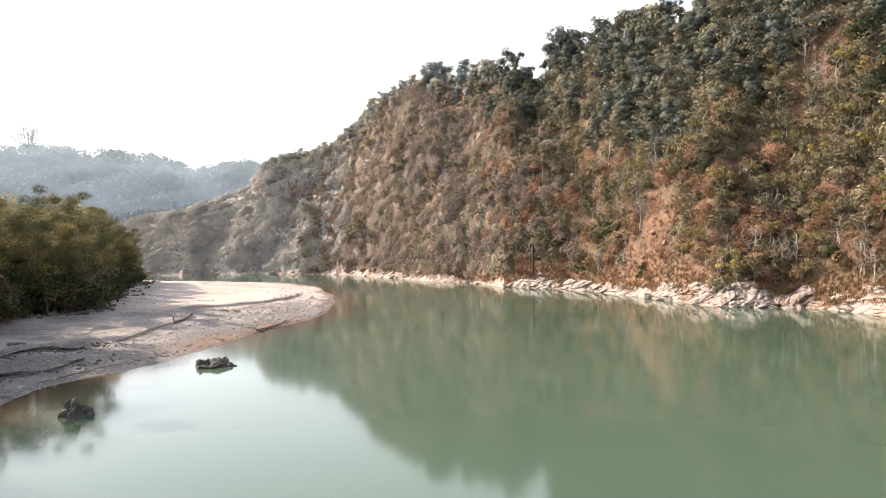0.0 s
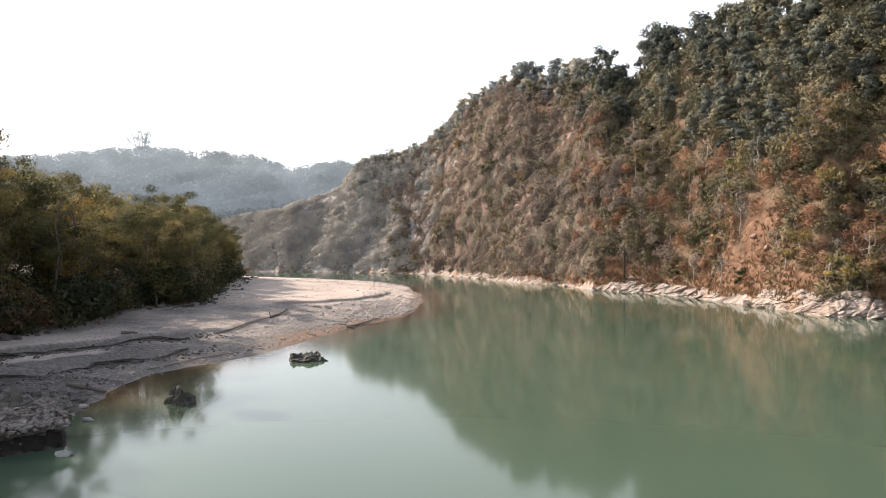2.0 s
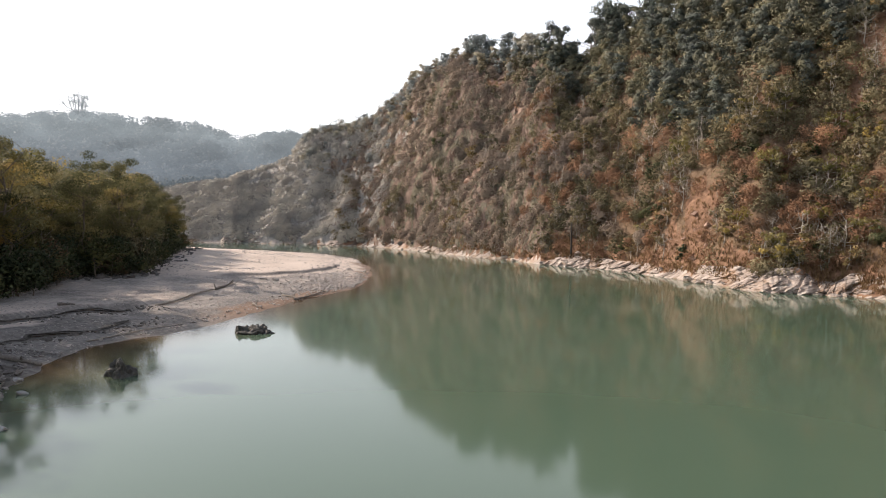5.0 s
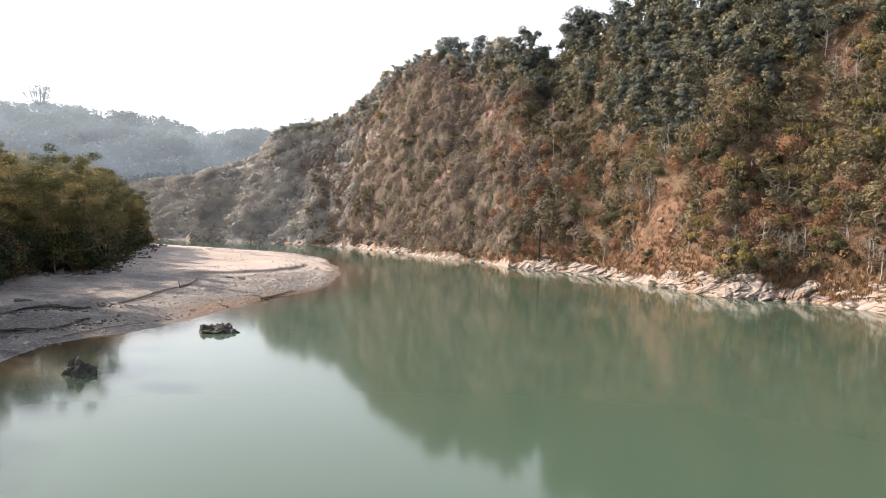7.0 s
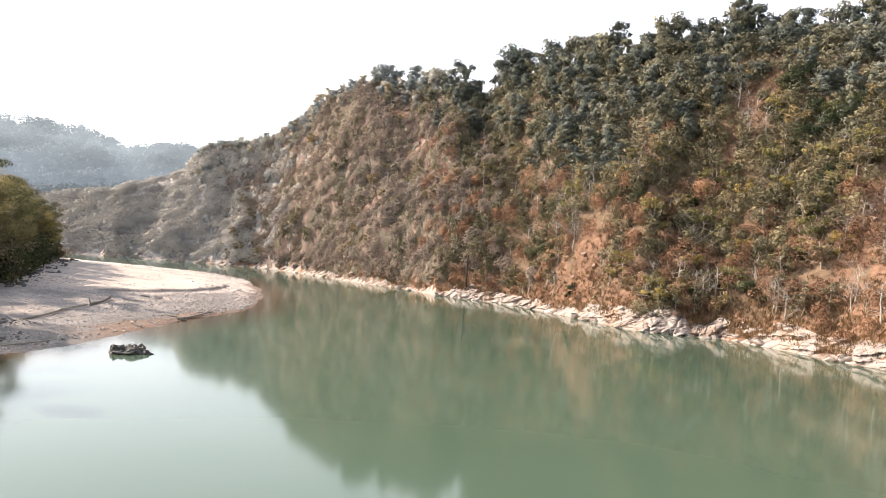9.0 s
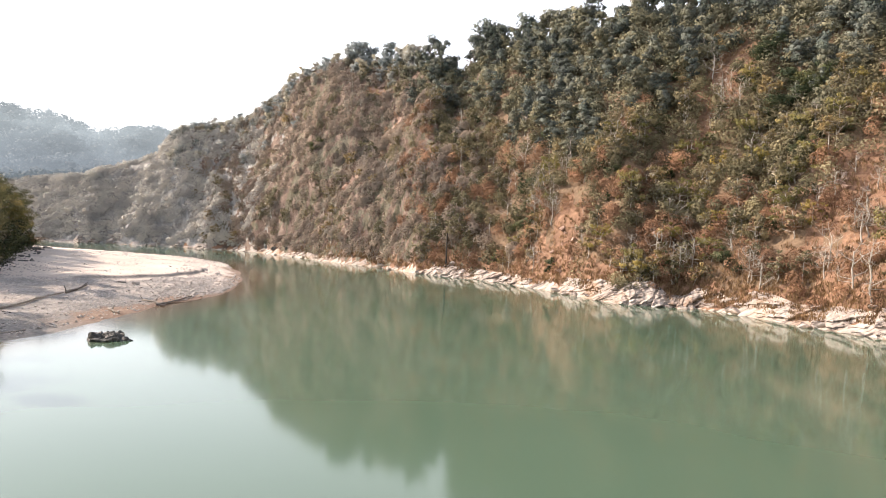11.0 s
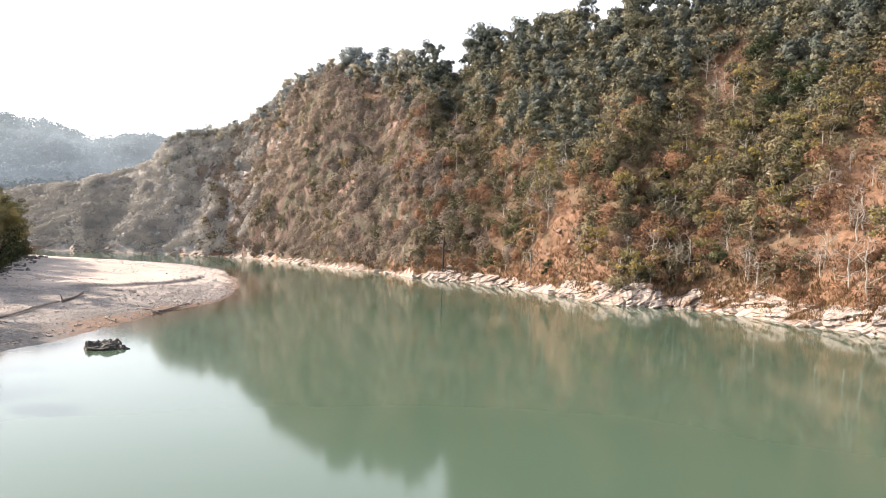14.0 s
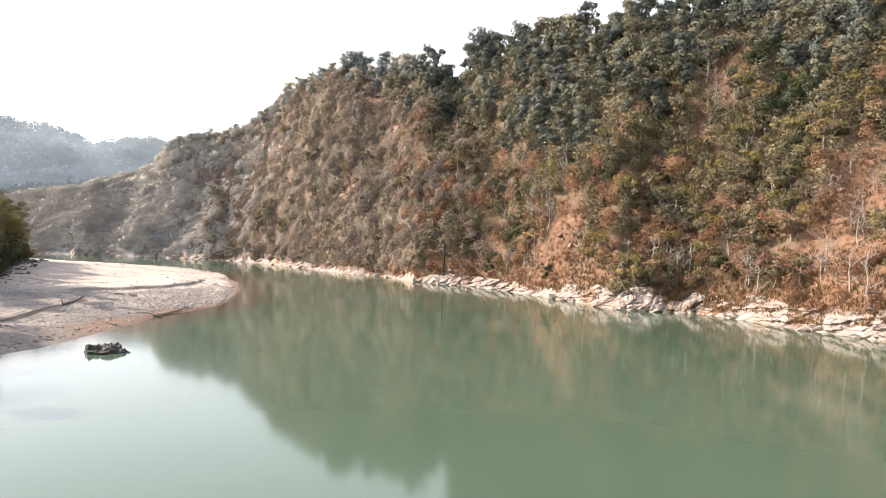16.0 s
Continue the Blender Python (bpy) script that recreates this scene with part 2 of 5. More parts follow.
def ledge_material():
    """Bedded pale rock: slanting beds, dark joints, a damp foot."""
    m, nt, b = material("ledge_rock", 0.85)
    co, mp = nt.nodes.new("ShaderNodeTexCoord"), nt.nodes.new("ShaderNodeCombineXYZ")
    # along the dipping beds, into the bank and across the beds
    for axis, way in zip("XYZ", ((.16, -.21, .22), (.27, .22, 0), (-.75, .97, 1.8))):
        n = nt.nodes.new("ShaderNodeVectorMath")
        n.operation, n.inputs[1].default_value = "DOT_PRODUCT", way
        nt.links.new(co.outputs["Object"], n.inputs[0])
        nt.links.new(n.outputs["Value"], mp.inputs[axis])
    beds = add(nt, "ShaderNodeTexNoise", Scale=0.9, Detail=9.0, Roughness=0.6)
    nt.links.new(mp.outputs[0], beds.inputs["Vector"])
    c = ramp(nt, beds.outputs["Fac"], [(0.36, (0.07, 0.055, 0.047)), (0.45, (0.34, 0.285, 0.245)), (0.7, (0.58, 0.515, 0.455))])
    rust = ramp(nt, noise_of(nt, 0.22, 4), [(0.5, (0, 0, 0)), (0.68, (1, 1, 1))])
    nt.links.new(mix(nt, rust, c, mix(nt, 0.7, c, (0.3, 0.18, 0.1))), b.inputs["Base Color"])
    bump(nt, b, mix(nt, 0.5, beds.outputs["Fac"], noise_of(nt, 2.5, 8)), 0.9, 0.4)
    return m


PALE_ROCK = ledge_material()


def water_material():
    m, nt, b = material("river_water", 0.075)
    b.inputs["IOR"].default_value = 1.33
    b.inputs["Specular IOR Level"].default_value = 0.5
    silt = ramp(nt, noise_of(nt, 0.03, 3), [(0.35, (0.072, 0.119, 0.079)), (0.65, (0.09, 0.136, 0.093))])
    at = nt.nodes.new("ShaderNodeAttribute")
    at.attribute_name = "shallow"
    # brown of the shallows, painted darker for the reflected grove
    nt.links.new(mix(nt, at.outputs["Fac"], silt, (0.12, 0.08, 0.051)), b.inputs["Base Color"])
    small, long = noise_of(nt, 2.2, 4, 0.6), noise_of(nt, 0.5, 3, 0.5)
    calm = ramp(nt, noise_of(nt, 0.06, 2), [(0.45, (0.25, 0.25, 0.25)), (0.62, (1, 1, 1))])
    bump(nt, b, mix(nt, 1.0, mix(nt, 0.45, long, small), calm, "MULTIPLY"), 0.06, 0.045)
    stir = nt.nodes.new("ShaderNodeAttribute")
    stir.attribute_name = "riffle"
    force = nt.nodes.new("ShaderNodeMath")
    force.operation = "MULTIPLY_ADD"
    force.inputs[1].default_value, force.inputs[2].default_value = 0.5, 0.055
    nt.links.new(stir.outputs["Fac"], force.inputs[0])
    nt.links.new(force.outputs[0], nt.nodes["Bump"].inputs["Strength"])
    return m


WATER = water_material()

# ---- the lie of the land ----
# the hill across the river: azimuth, distance of the waterline, slope of the line of sight to the treetops on its crest
HILL = np.array([(-60, 380, .02), (-45, 300, .015), (-30, 242, .024), (-25.7, 228, .033), (-23.3, 223, .038), (-20.8, 218, .045), (-19.7, 219, .055), (-17.1, 214, .066), (-15.7, 212, .084),
                 (-15.1, 211, .104), (-14.0, 209, .126), (-12.6, 207, .134), (-10.3, 203, .148), (-8.7, 199, .155), (-7.4, 193, .177), (-5.7, 184, .211), (-3.9, 171, .234), (-2.5, 165, .246),
                 (-0.5, 157, .264), (2.0, 151, .269), (5.1, 137, .279), (8.0, 132, .269), (10.1, 129, .302), (13.2, 121, .317), (16.8, 111, .330), (20.2, 102, .333), (22.3, 99, .353),
                 (25.3, 99, .346), (28.3, 100, .366), (31.4, 96, .352), (34.6, 91, .357), (41.4, 85, .357), (55, 72, .35), (70, 66, .35), (90, 62, .33), (120, 72, .3), (150, 120, .2), (175, 260, .05)])
FAR_AZ, FAR_TAN = (-70.0, -45.0, -36.4, -33.4, -29.7, -27.0, -25.0, -22.1, -19.8, -17.2, -15.2, -8.0, 10.0, 60.0), (.070, .090, .106, .108, .117, .119, .116, .115, .104, .106, .103, .100, .050, .030)
# the near bank with its sandbar, in plan
BANK = np.array([(-26, -3000), (-26, -60), (-24, 0), (-22.7, 24.7), (-19.6, 27.3), (-21.2, 29.4), (-23.8, 31.5), (-24.5, 34), (-25.3, 37.5), (-25.3, 43.3), (-24.3, 47), (-22.5, 51),
                 (-21.2, 57.9), (-18.7, 71), (-15.4, 84), (-16.0, 100), (-19.0, 116), (-26.2, 142), (-35, 154), (-49, 162), (-64.5, 168), (-78.5, 174),
                 (-130, 205), (-300, 330), (-3000, 2000), (-3000, -3000)])


# front line of the grove on the near bank
FRONT = np.array([(-37, 6), (-39.5, 18), (-41, 28), (-42.5, 38), (-43.5, 48), (-46, 55.5), (-48, 62), (-48.5, 69), (-45, 73), (-43, 76.5), (-44.5, 88), (-50, 103), (-57, 122), (-62, 138)])


def wobble(x, y, size, seed=0.0):
    """Smooth value noise in -1..1, cheap, on arrays."""
    x, y = np.asarray(x) / size + seed * 17.3, np.asarray(y) / size - seed * 9.1
    xi, yi = np.floor(x), np.floor(y)
    u, v = x - xi, y - yi
    u, v = u * u * (3 - 2 * u), v * v * (3 - 2 * v)
    h = lambda a, b: np.modf(np.abs(np.sin(a * 127.1 + b * 311.7 + seed) * 43758.5453))[0] * 2 - 1
    return (h(xi, yi) * (1 - u) + h(xi + 1, yi) * u) * (1 - v) + (h(xi, yi + 1) * (1 - u) + h(xi + 1, yi + 1) * u) * v


def inland(x, y):
    """Distance from the near bank's waterline, minus out on the water."""
    x, y = np.atleast_1d(x).astype(float), np.atleast_1d(y).astype(float)
    best, inside = np.full(x.shape, 1e9), np.zeros(x.shape, bool)
    for (ax, ay), (bx, by) in zip(BANK, np.roll(BANK, -1, 0)):
        dx, dy = bx - ax, by - ay
        k = np.clip(((x - ax) * dx + (y - ay) * dy) / (dx * dx + dy * dy), 0, 1)
        best = np.minimum(best, np.hypot(x - ax - k * dx, y - ay - k * dy))
        if ay != by:
            inside ^= ((ay > y) != (by > y)) & (x < ax + (y - ay) / (by - ay) * dx)
    return np.where(inside, best, -best)


def smooth(k):
    k = np.clip(k, 0, 1)
    return k * k * (3 - 2 * k)


# low cut banks in the sand: the land stands higher to the left of each line
LEDGE_A = ((-37, 41), (-36, 43), (-32.1, 51.4), (-29.6, 56.5), (-28.9, 59))
LEDGE_B = ((-33, 36.5), (-31.6, 38.6), (-30.2, 42.2), (-27.3, 48), (-26, 54))
LEDGE_C = ((-34.5, 81.5), (-30, 84), (-27.2, 87.7), (-25.8, 91.8), (-24.2, 96.5), (-23.2, 103.6), (-23.2, 111), (-25, 122))


def step_line(x, y, line, width=1.25, ragged=.7):
    """0 to 1 across a line in plan, fading out along and behind it."""
    best, side, near_end = np.full(x.shape, 1e9), np.zeros(x.shape), np.zeros(x.shape)
    n = len(line) - 1
    for i, ((ax, ay), (bx, by)) in enumerate(zip(line, line[1:])):
        dx, dy = bx - ax, by - ay
        k = np.clip(((x - ax) * dx + (y - ay) * dy) / (dx * dx + dy * dy), 0, 1)
        d = np.hypot(x - ax - k * dx, y - ay - k * dy)
        left = np.sign(dx * (y - ay) - dy * (x - ax))
        m = d < best
        best = np.where(m, d, best)
        side = np.where(m, left, side)
        near_end = np.where(m, (i + k) / n, near_end)
    signed = best * side + ragged * wobble(x, y, 4.5, 15)
    return smooth(signed / width) * (1 - smooth((signed - 1) / 9)) * smooth(near_end / .12) * smooth((1 - near_end) / .12)


# gullies on the hill, from foot to head: azimuth and share of the slope, depth, half width in metres
GULLIES = ((-7.5, .05, 4.5, .8, 4.5, 5.0), (14.4, .05, 10.5, .55, 1.8, 3.0), (22.2, .0, 24.5, .45, 2.2, 2.5), (29.6, .0, 33.5, .6, 2.6, 3.0), (-14, .1, -9.5, .8, 3.0, 5.0))


def gullies(az, t, r):
    cut = np.zeros(az.shape)
    for a0, t0, a1, t1, deep, half in GULLIES:
        k = np.clip((t - t0) / (t1 - t0), -.1, 1.1)
        off = (az - (a0 + (a1 - a0) * k)) * np.radians(1) * r
        cut += deep * np.exp(-(off / half) ** 2) * smooth((t - t0 + .1) / .2) * smooth((t1 + .15 - t) / .25)
    return cut


def hill_at(az):
    r0 = np.interp(az, HILL[:, 0], HILL[:, 1])
    run = np.interp(az, [-30, -20, -12, 0, 40], [40, 34, 44, 54, 56])
    crest = np.interp(az, HILL[:, 0], HILL[:, 2]) * (r0 + run) + 9.0 - np.interp(az, [-23, -16, -12, -6, 0, 6, 10], [1, 1.5, 4, 5, 6, 7, 7.5])
    return r0, run, crest


def ground_z(x, y):
    x, y = np.atleast_1d(x).astype(float), np.atleast_1d(y).astype(float)
    r, az = np.hypot(x, y), np.degrees(np.arctan2(x, y))
    d = inland(x, y) + 0.7 * wobble(x, y, 7, 1) + 0.25 * wobble(x, y, 1.7, 2)
    knoll = smooth((34 - y) / 5) * smooth((-18 - x) / 2)
    shelf = .6 * step_line(x, y, LEDGE_A) + .3 * step_line(x, y, LEDGE_B) + .38 * step_line(x, y, LEDGE_C, 1.0, .25)
    near = np.interp(d, [-30, -3, 0, 1, 6, 12, 25, 40, 80, 150, 500], [-3, -.5, 0, .1, .45, .9, 1.6, 2.3, 5, 9, 20]) + np.clip(d / 6, 0, 1) * .12 * wobble(x, y, 3.1, 3)
    lines = d / 1.3 + .6 * wobble(x, y, 6, 69)
    near = near + .07 * (lines - np.floor(lines)) * (d > .3) * (d < 10) * (y > 34)
    near = near + (d > -3) * (shelf + knoll * smooth((d + .1) / .45) * (1.1 + .25 * wobble(x, y, 1.2, 14)))
    r0, run, crest = hill_at(az)
    t = (r - r0 + 1.2 * wobble(x, y, 9, 4) + .6 * wobble(x, y, 3, 5)) / run
    rise = np.interp(t, [-.4, -.02, 0, .025, .06, .3, .6, .88, 1, 1.25, 2, 8], [-.07, -.03, 0, .012, .05, .31, .63, .93, 1, 1.0, .8, .5])
    rough = np.clip(t * 6, 0, 1) * (t < 3)
    gully = 2.6 * wobble(az * 1.6, r * .3, 6, 6) + 1.6 * wobble(x, y, 9, 7) + .7 * wobble(x, y, 3.5, 8) - gullies(az, t, r)
    hill = rise * crest + rough * gully * np.clip(crest / 40, .2, 1)
    top = np.interp(az, FAR_AZ, FAR_TAN) * 420 + 9
    far = top * np.clip((r - 290) / 130, -.1, 1) ** 1.0 + 4 * wobble(x, y, 40, 9) * (r > 290) - np.clip(r - 600, 0, 2000) * .02
    far = np.where(r < 280, -4, far)
    return np.maximum(np.maximum(np.maximum(near, hill), far), -3.0)


# bare patches of the slope: azimuth, share of the slope, half widths
BARE = ((28.6, .60, 1.6, .12), (30.0, .71, 1.2, .09), (27.8, .48, .9, .07), (39.4, .34, 2.8, .14), (36.4, .2, 1.2, .05), (17.6, .15, 1.1, .09), (15.8, .08, 1.6, .05), (20, .07, 1.5, .04),
        (3.1, .66, .6, .08), (-.9, .36, .6, .04), (32.2, .8, .6, .04), (7.6, .07, 1.2, .04), (21.5, .5, .4, .05), (1.0, .8, .9, .03), (24, .12, .8, .04), (33, .05, 3, .03), (38.5, .22, 2.8, .13), (28, .05, 2, .03), (37, .08, 3, .04))


def bareness(az, t):
    b = np.zeros(np.shape(az))
    for a0, t0, wa, wt in BARE:
        b = np.maximum(b, np.exp(-((az - a0 - 4 * (t - t0)) / wa) ** 2 - ((t - t0) / wt) ** 2))
    return b * (.8 + .5 * wobble(az * 2, t * 60, 1.5, 71))


def mesh_of(name, verts, faces, mats, smooth=False, index=None):
    me = bpy.data.meshes.new(name)
    verts, faces = np.asarray(verts, np.float32), np.asarray(faces, np.int32)
    me.vertices.add(len(verts))
    me.vertices.foreach_set("co", verts.ravel())
    n = faces.shape[1]
    me.loops.add(faces.size)
    me.loops.foreach_set("vertex_index", faces.ravel())
    me.polygons.add(len(faces))
    me.polygons.foreach_set("loop_start", np.arange(0, faces.size, n, dtype=np.int32))
    for m in mats if isinstance(mats, (list, tuple)) else [mats]:
        me.materials.append(m)
    if index is not None:
        me.polygons.foreach_set("material_index", np.asarray(index, np.int32))
    me.polygons.foreach_set("use_smooth", np.full(len(faces), smooth))
    me.update(calc_edges=True)
    return me


def grid_faces(rows, cols, wrap=False):
    i, j = np.meshgrid(np.arange(rows - 1), np.arange(cols if wrap else cols - 1), indexing="ij")
    k = (j + 1) % cols
    return np.stack([i * cols + j, (i + 1) * cols + j, (i + 1) * cols + k, i * cols + k], -1).reshape(-1, 4)


def build_ground():
    azs = np.concatenate([np.arange(-180, -50, 3.0), np.arange(-50, -46, .5), np.arange(-46, -12, 0.13), np.arange(-12, 50, 0.3), np.arange(50, 180, 3.0)])
    rs = np.concatenate([[.001, 12], np.geomspace(20, 28, 10)[:-1], np.geomspace(28, 125, 330)[:-1], np.geomspace(125, 260, 85), np.geomspace(266, 700, 50), np.geomspace(800, 4500, 10)])
    a, r = np.meshgrid(np.radians(azs), rs, indexing="ij")
    x, y = (r * np.sin(a)).ravel(), (r * np.cos(a)).ravel()
    v = np.stack([x, y, ground_z(x, y)], -1)
    f = grid_faces(len(azs), len(rs))
    last = (len(azs) - 1) * len(rs)
    k = np.arange(len(rs) - 1)
    f = np.concatenate([f, np.stack([last + k, k, k + 1, last + k + 1], -1)])
    c = v[f].mean(1)
    cr, ca = np.hypot(c[:, 0], c[:, 1]), np.degrees(np.arctan2(c[:, 0], c[:, 1]))
    sand = inland(c[:, 0], c[:, 1])
    r0 = hill_at(ca)[0]
    idx = np.where(cr > r0 - 12, 1, 0)
    behind = (c[:, 0] < np.interp(c[:, 1], FRONT[:, 1], FRONT[:, 0]) + .5 + 1.2 * wobble(c[:, 0], c[:, 1], 2, 64)) & (c[:, 1] < 142)
    idx = np.where((cr > 285) | ((behind | (sand > 45)) & (cr < r0 - 12)), 2, idx)
    share = (cr - r0) / hill_at(ca)[1]
    idx = np.where((idx == 1) & (share > .1 + .05 * wobble(c[:, 0], c[:, 1], 4, 18)) & (bareness(ca, share) < .3 + .15 * wobble(c[:, 0], c[:, 1], 2.5, 19)), 3, idx)
    # far ground takes the same emissive haze as its woods
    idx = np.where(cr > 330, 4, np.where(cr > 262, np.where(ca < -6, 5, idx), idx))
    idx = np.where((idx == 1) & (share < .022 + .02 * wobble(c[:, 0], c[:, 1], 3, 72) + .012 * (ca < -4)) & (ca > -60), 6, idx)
    # haze-paled litter lies under the brush of the bend
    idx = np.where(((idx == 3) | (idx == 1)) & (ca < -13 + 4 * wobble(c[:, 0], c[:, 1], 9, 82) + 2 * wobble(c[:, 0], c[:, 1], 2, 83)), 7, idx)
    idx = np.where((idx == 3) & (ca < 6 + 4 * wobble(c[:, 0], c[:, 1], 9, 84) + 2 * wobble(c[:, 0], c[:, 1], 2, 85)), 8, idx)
    me = mesh_of("ground", v, f[:, ::-1], [SAND, SOIL, FOREST_FLOOR, LITTER, LEAF_FAR_HAZE, LEAF_MID_HAZE, PALE_ROCK, LITTER_HAZE, BROWN_LITTER_HAZE], True, idx)
    zz = v[:, 2].reshape(a.shape)
    slope = np.hypot(np.gradient(zz, axis=1) / np.gradient(r, axis=1), np.gradient(zz, axis=0) / (np.gradient(a, axis=0) * r)).ravel()
    d = inland(x, y)
    shore = d + 1.5 * wobble(x, y, 3, 65) + .6 * wobble(x, y, .9, 66)
    reach = np.interp(y, [30, 40, 45, 52, 60, 72, 86, 110], [10, 9, 8, 9, 9, 7, 2, .6])
    # wet sand near the water; steep faces are darkened too, by slope alone
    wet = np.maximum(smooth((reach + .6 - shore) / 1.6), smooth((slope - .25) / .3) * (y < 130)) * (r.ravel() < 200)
    cobbly = smooth((36 + 1.5 * wobble(x, y, 2, 67) - y) / 1.5) * smooth((9 + 2 * wobble(x, y, 2, 68) - d) / 2) * (r.ravel() < 60)
    # the last mask blackens the steep bank face, as shade under its lip
    for name, value in (("wet", wet), ("cobbly", cobbly), ("pebbly", smooth((np.interp(x, [-45, -34, -30, -27, -24, -21], [80, 82, 84.5, 88, 96, 106]) - y + 2 * wobble(x, y, 3, 86)) / 3) * smooth((d - 2.5) / 2.5) * smooth((y - 48) / 8) * np.clip(.75 + .5 * wobble(x, y, 2.2, 87) + .3 * wobble(x, y, .7, 88), 0, 1)), ("damp", smooth((2.6 - shore) / 1.5) * smooth((y - 52) / 8) * (r.ravel() < 130)), ("face_shade", smooth((slope - .6) / .4) * (y < 33) * (d < 2.5) * (r.ravel() < 50))):
        me.attributes.new(name, "FLOAT", "POINT").data.foreach_set("value", value.astype(np.float32))
    g = new("ground", me)
    return tagged(g, "pale river sand and rust-brown soil of a valley", "ground", kind="structure")


ground = build_ground()


def build_water():
    rs = np.concatenate([[.001, 10], np.geomspace(15, 420, 160)])
    azs = np.concatenate([np.arange(-180, -50, 5.0), np.arange(-50, 50, 0.9), np.arange(50, 180, 5.0)])
    a, r = np.meshgrid(np.radians(azs), rs, indexing="ij")
    v = np.stack([(r * np.sin(a)).ravel(), (r * np.cos(a)).ravel(), np.zeros(a.size)], -1)
    f = grid_faces(len(azs), len(rs))
    last, k = (len(azs) - 1) * len(rs), np.arange(len(rs) - 1)
    f = np.concatenate([f, np.stack([last + k, k, k + 1, last + k + 1], -1)])
    me = mesh_of("water", v, f[:, ::-1], WATER, True)
    depth = -inland(v[:, 0], v[:, 1])
    me.attributes.new("shallow", "FLOAT", "POINT").data.foreach_set("value", (np.clip(1 - depth / 6.5, 0, 1) * smooth((v[:, 1] - 30) / 6)).astype(np.float32))
    stir = np.exp(-((v[:, 0] + 21) / 2.6) ** 2 - ((v[:, 1] - 33) / 2.6) ** 2) + .5 * np.exp(-((depth - .6) / .9) ** 2) * (v[:, 1] < 70) + .35 * np.exp(-((v[:, 0] + 16) / 3) ** 2 - ((v[:, 1] - 49.5) / 1.6) ** 2) + .35 * np.exp(-((v[:, 0] + 19) / 2.5) ** 2 - ((v[:, 1] - 35.5) / 1.6) ** 2)
    me.attributes.new("riffle", "FLOAT", "POINT").data.foreach_set("value", stir.astype(np.float32))
    return tagged(new("water", me), "calm silty green river water with soft reflections", "river", kind="structure")


water = build_water()

# ---- plants ----
def leaves(rng, centre, radius, count, size, squash=0.8, shell=0.55, width=.29):
    """Pointed leaf blades in a lumpy shell round centre: corners, and the way the foliage faces there."""
    d = rng.normal(size=(count, 3))
    d /= np.linalg.norm(d, axis=1)[:, None]
    rad = radius * (shell + (1 - shell) * rng.random(count) ** .6)[:, None]
    p = centre + d * rad * (1, 1, squash)
    n = d + rng.normal(size=(count, 3)) * .4 + (0, 0, .3)
    n *= np.sign((n * d).sum(1))[:, None] / np.linalg.norm(n, axis=1)[:, None]
    u = np.cross(n, rng.normal(size=(count, 3)))
    u /= np.linalg.norm(u, axis=1)[:, None] + 1e-9
    w = np.cross(n, u)
    s = size * (.6 + .8 * rng.random(count))[:, None]
    q = np.stack([p - u * s * .4 + w * s * width * 1.15, p - u * s * .35 - w * s * width * 1.15, p + u * s * .6 - n * s * .15], 1)
    face = d + .3 * n + (0, 0, .15)
    face /= np.linalg.norm(face, axis=1)[:, None]
    return np.concatenate([q, np.repeat(face[:, None], 3, 1)], -1).reshape(-1, 6)


def leaf_mesh(name, v, leaf):
    """Leaf blades as one mesh, shaded as the rounded masses that they form."""
    me = mesh_of(name, v[:, :3], blades_of(v), leaf, True)
    me.normals_split_custom_set_from_vertices(v[:, 3:])
    return me


def toned(me, values, each):
    """Gives every leaf of a clump or bush the clump's own tone."""
    me.attributes.new("tone", "FLOAT", "POINT").data.foreach_set("value", np.repeat(np.asarray(values), each).astype(np.float32))
    return me


def blades_of(v, corners=3):
    return np.arange(len(v)).reshape(-1, corners)


def tube(path, radii, sides=5, capped=False):
    path = np.asarray(path, float)
    if capped:
        path = np.concatenate([path[:1] + (path[:1] - path[1:2]) * .01, path, path[-1:] + (path[-1:] - path[-2:-1]) * .01])
        radii = [radii[0] * .05, *radii, radii[-1] * .05]
    v = []
    for i, (p, r) in enumerate(zip(path, radii)):
        d = path[min(i + 1, len(path) - 1)] - path[max(i - 1, 0)]
        d /= np.linalg.norm(d) + 1e-9
        s = np.cross(d, (0.3, 1, 0.1))
        s /= np.linalg.norm(s) + 1e-9
        w = np.cross(d, s)
        a = np.arange(sides) * 2 * np.pi / sides
        v.append(p + r * (np.cos(a)[:, None] * s + np.sin(a)[:, None] * w))
    return np.concatenate(v), grid_faces(len(path), sides, True)


def merge(parts):
    vs, fs, k = [], [], 0
    for v, f in parts:
        vs.append(v)
        fs.append(f + k)
        k += len(v)
    return np.concatenate(vs), np.concatenate(fs)


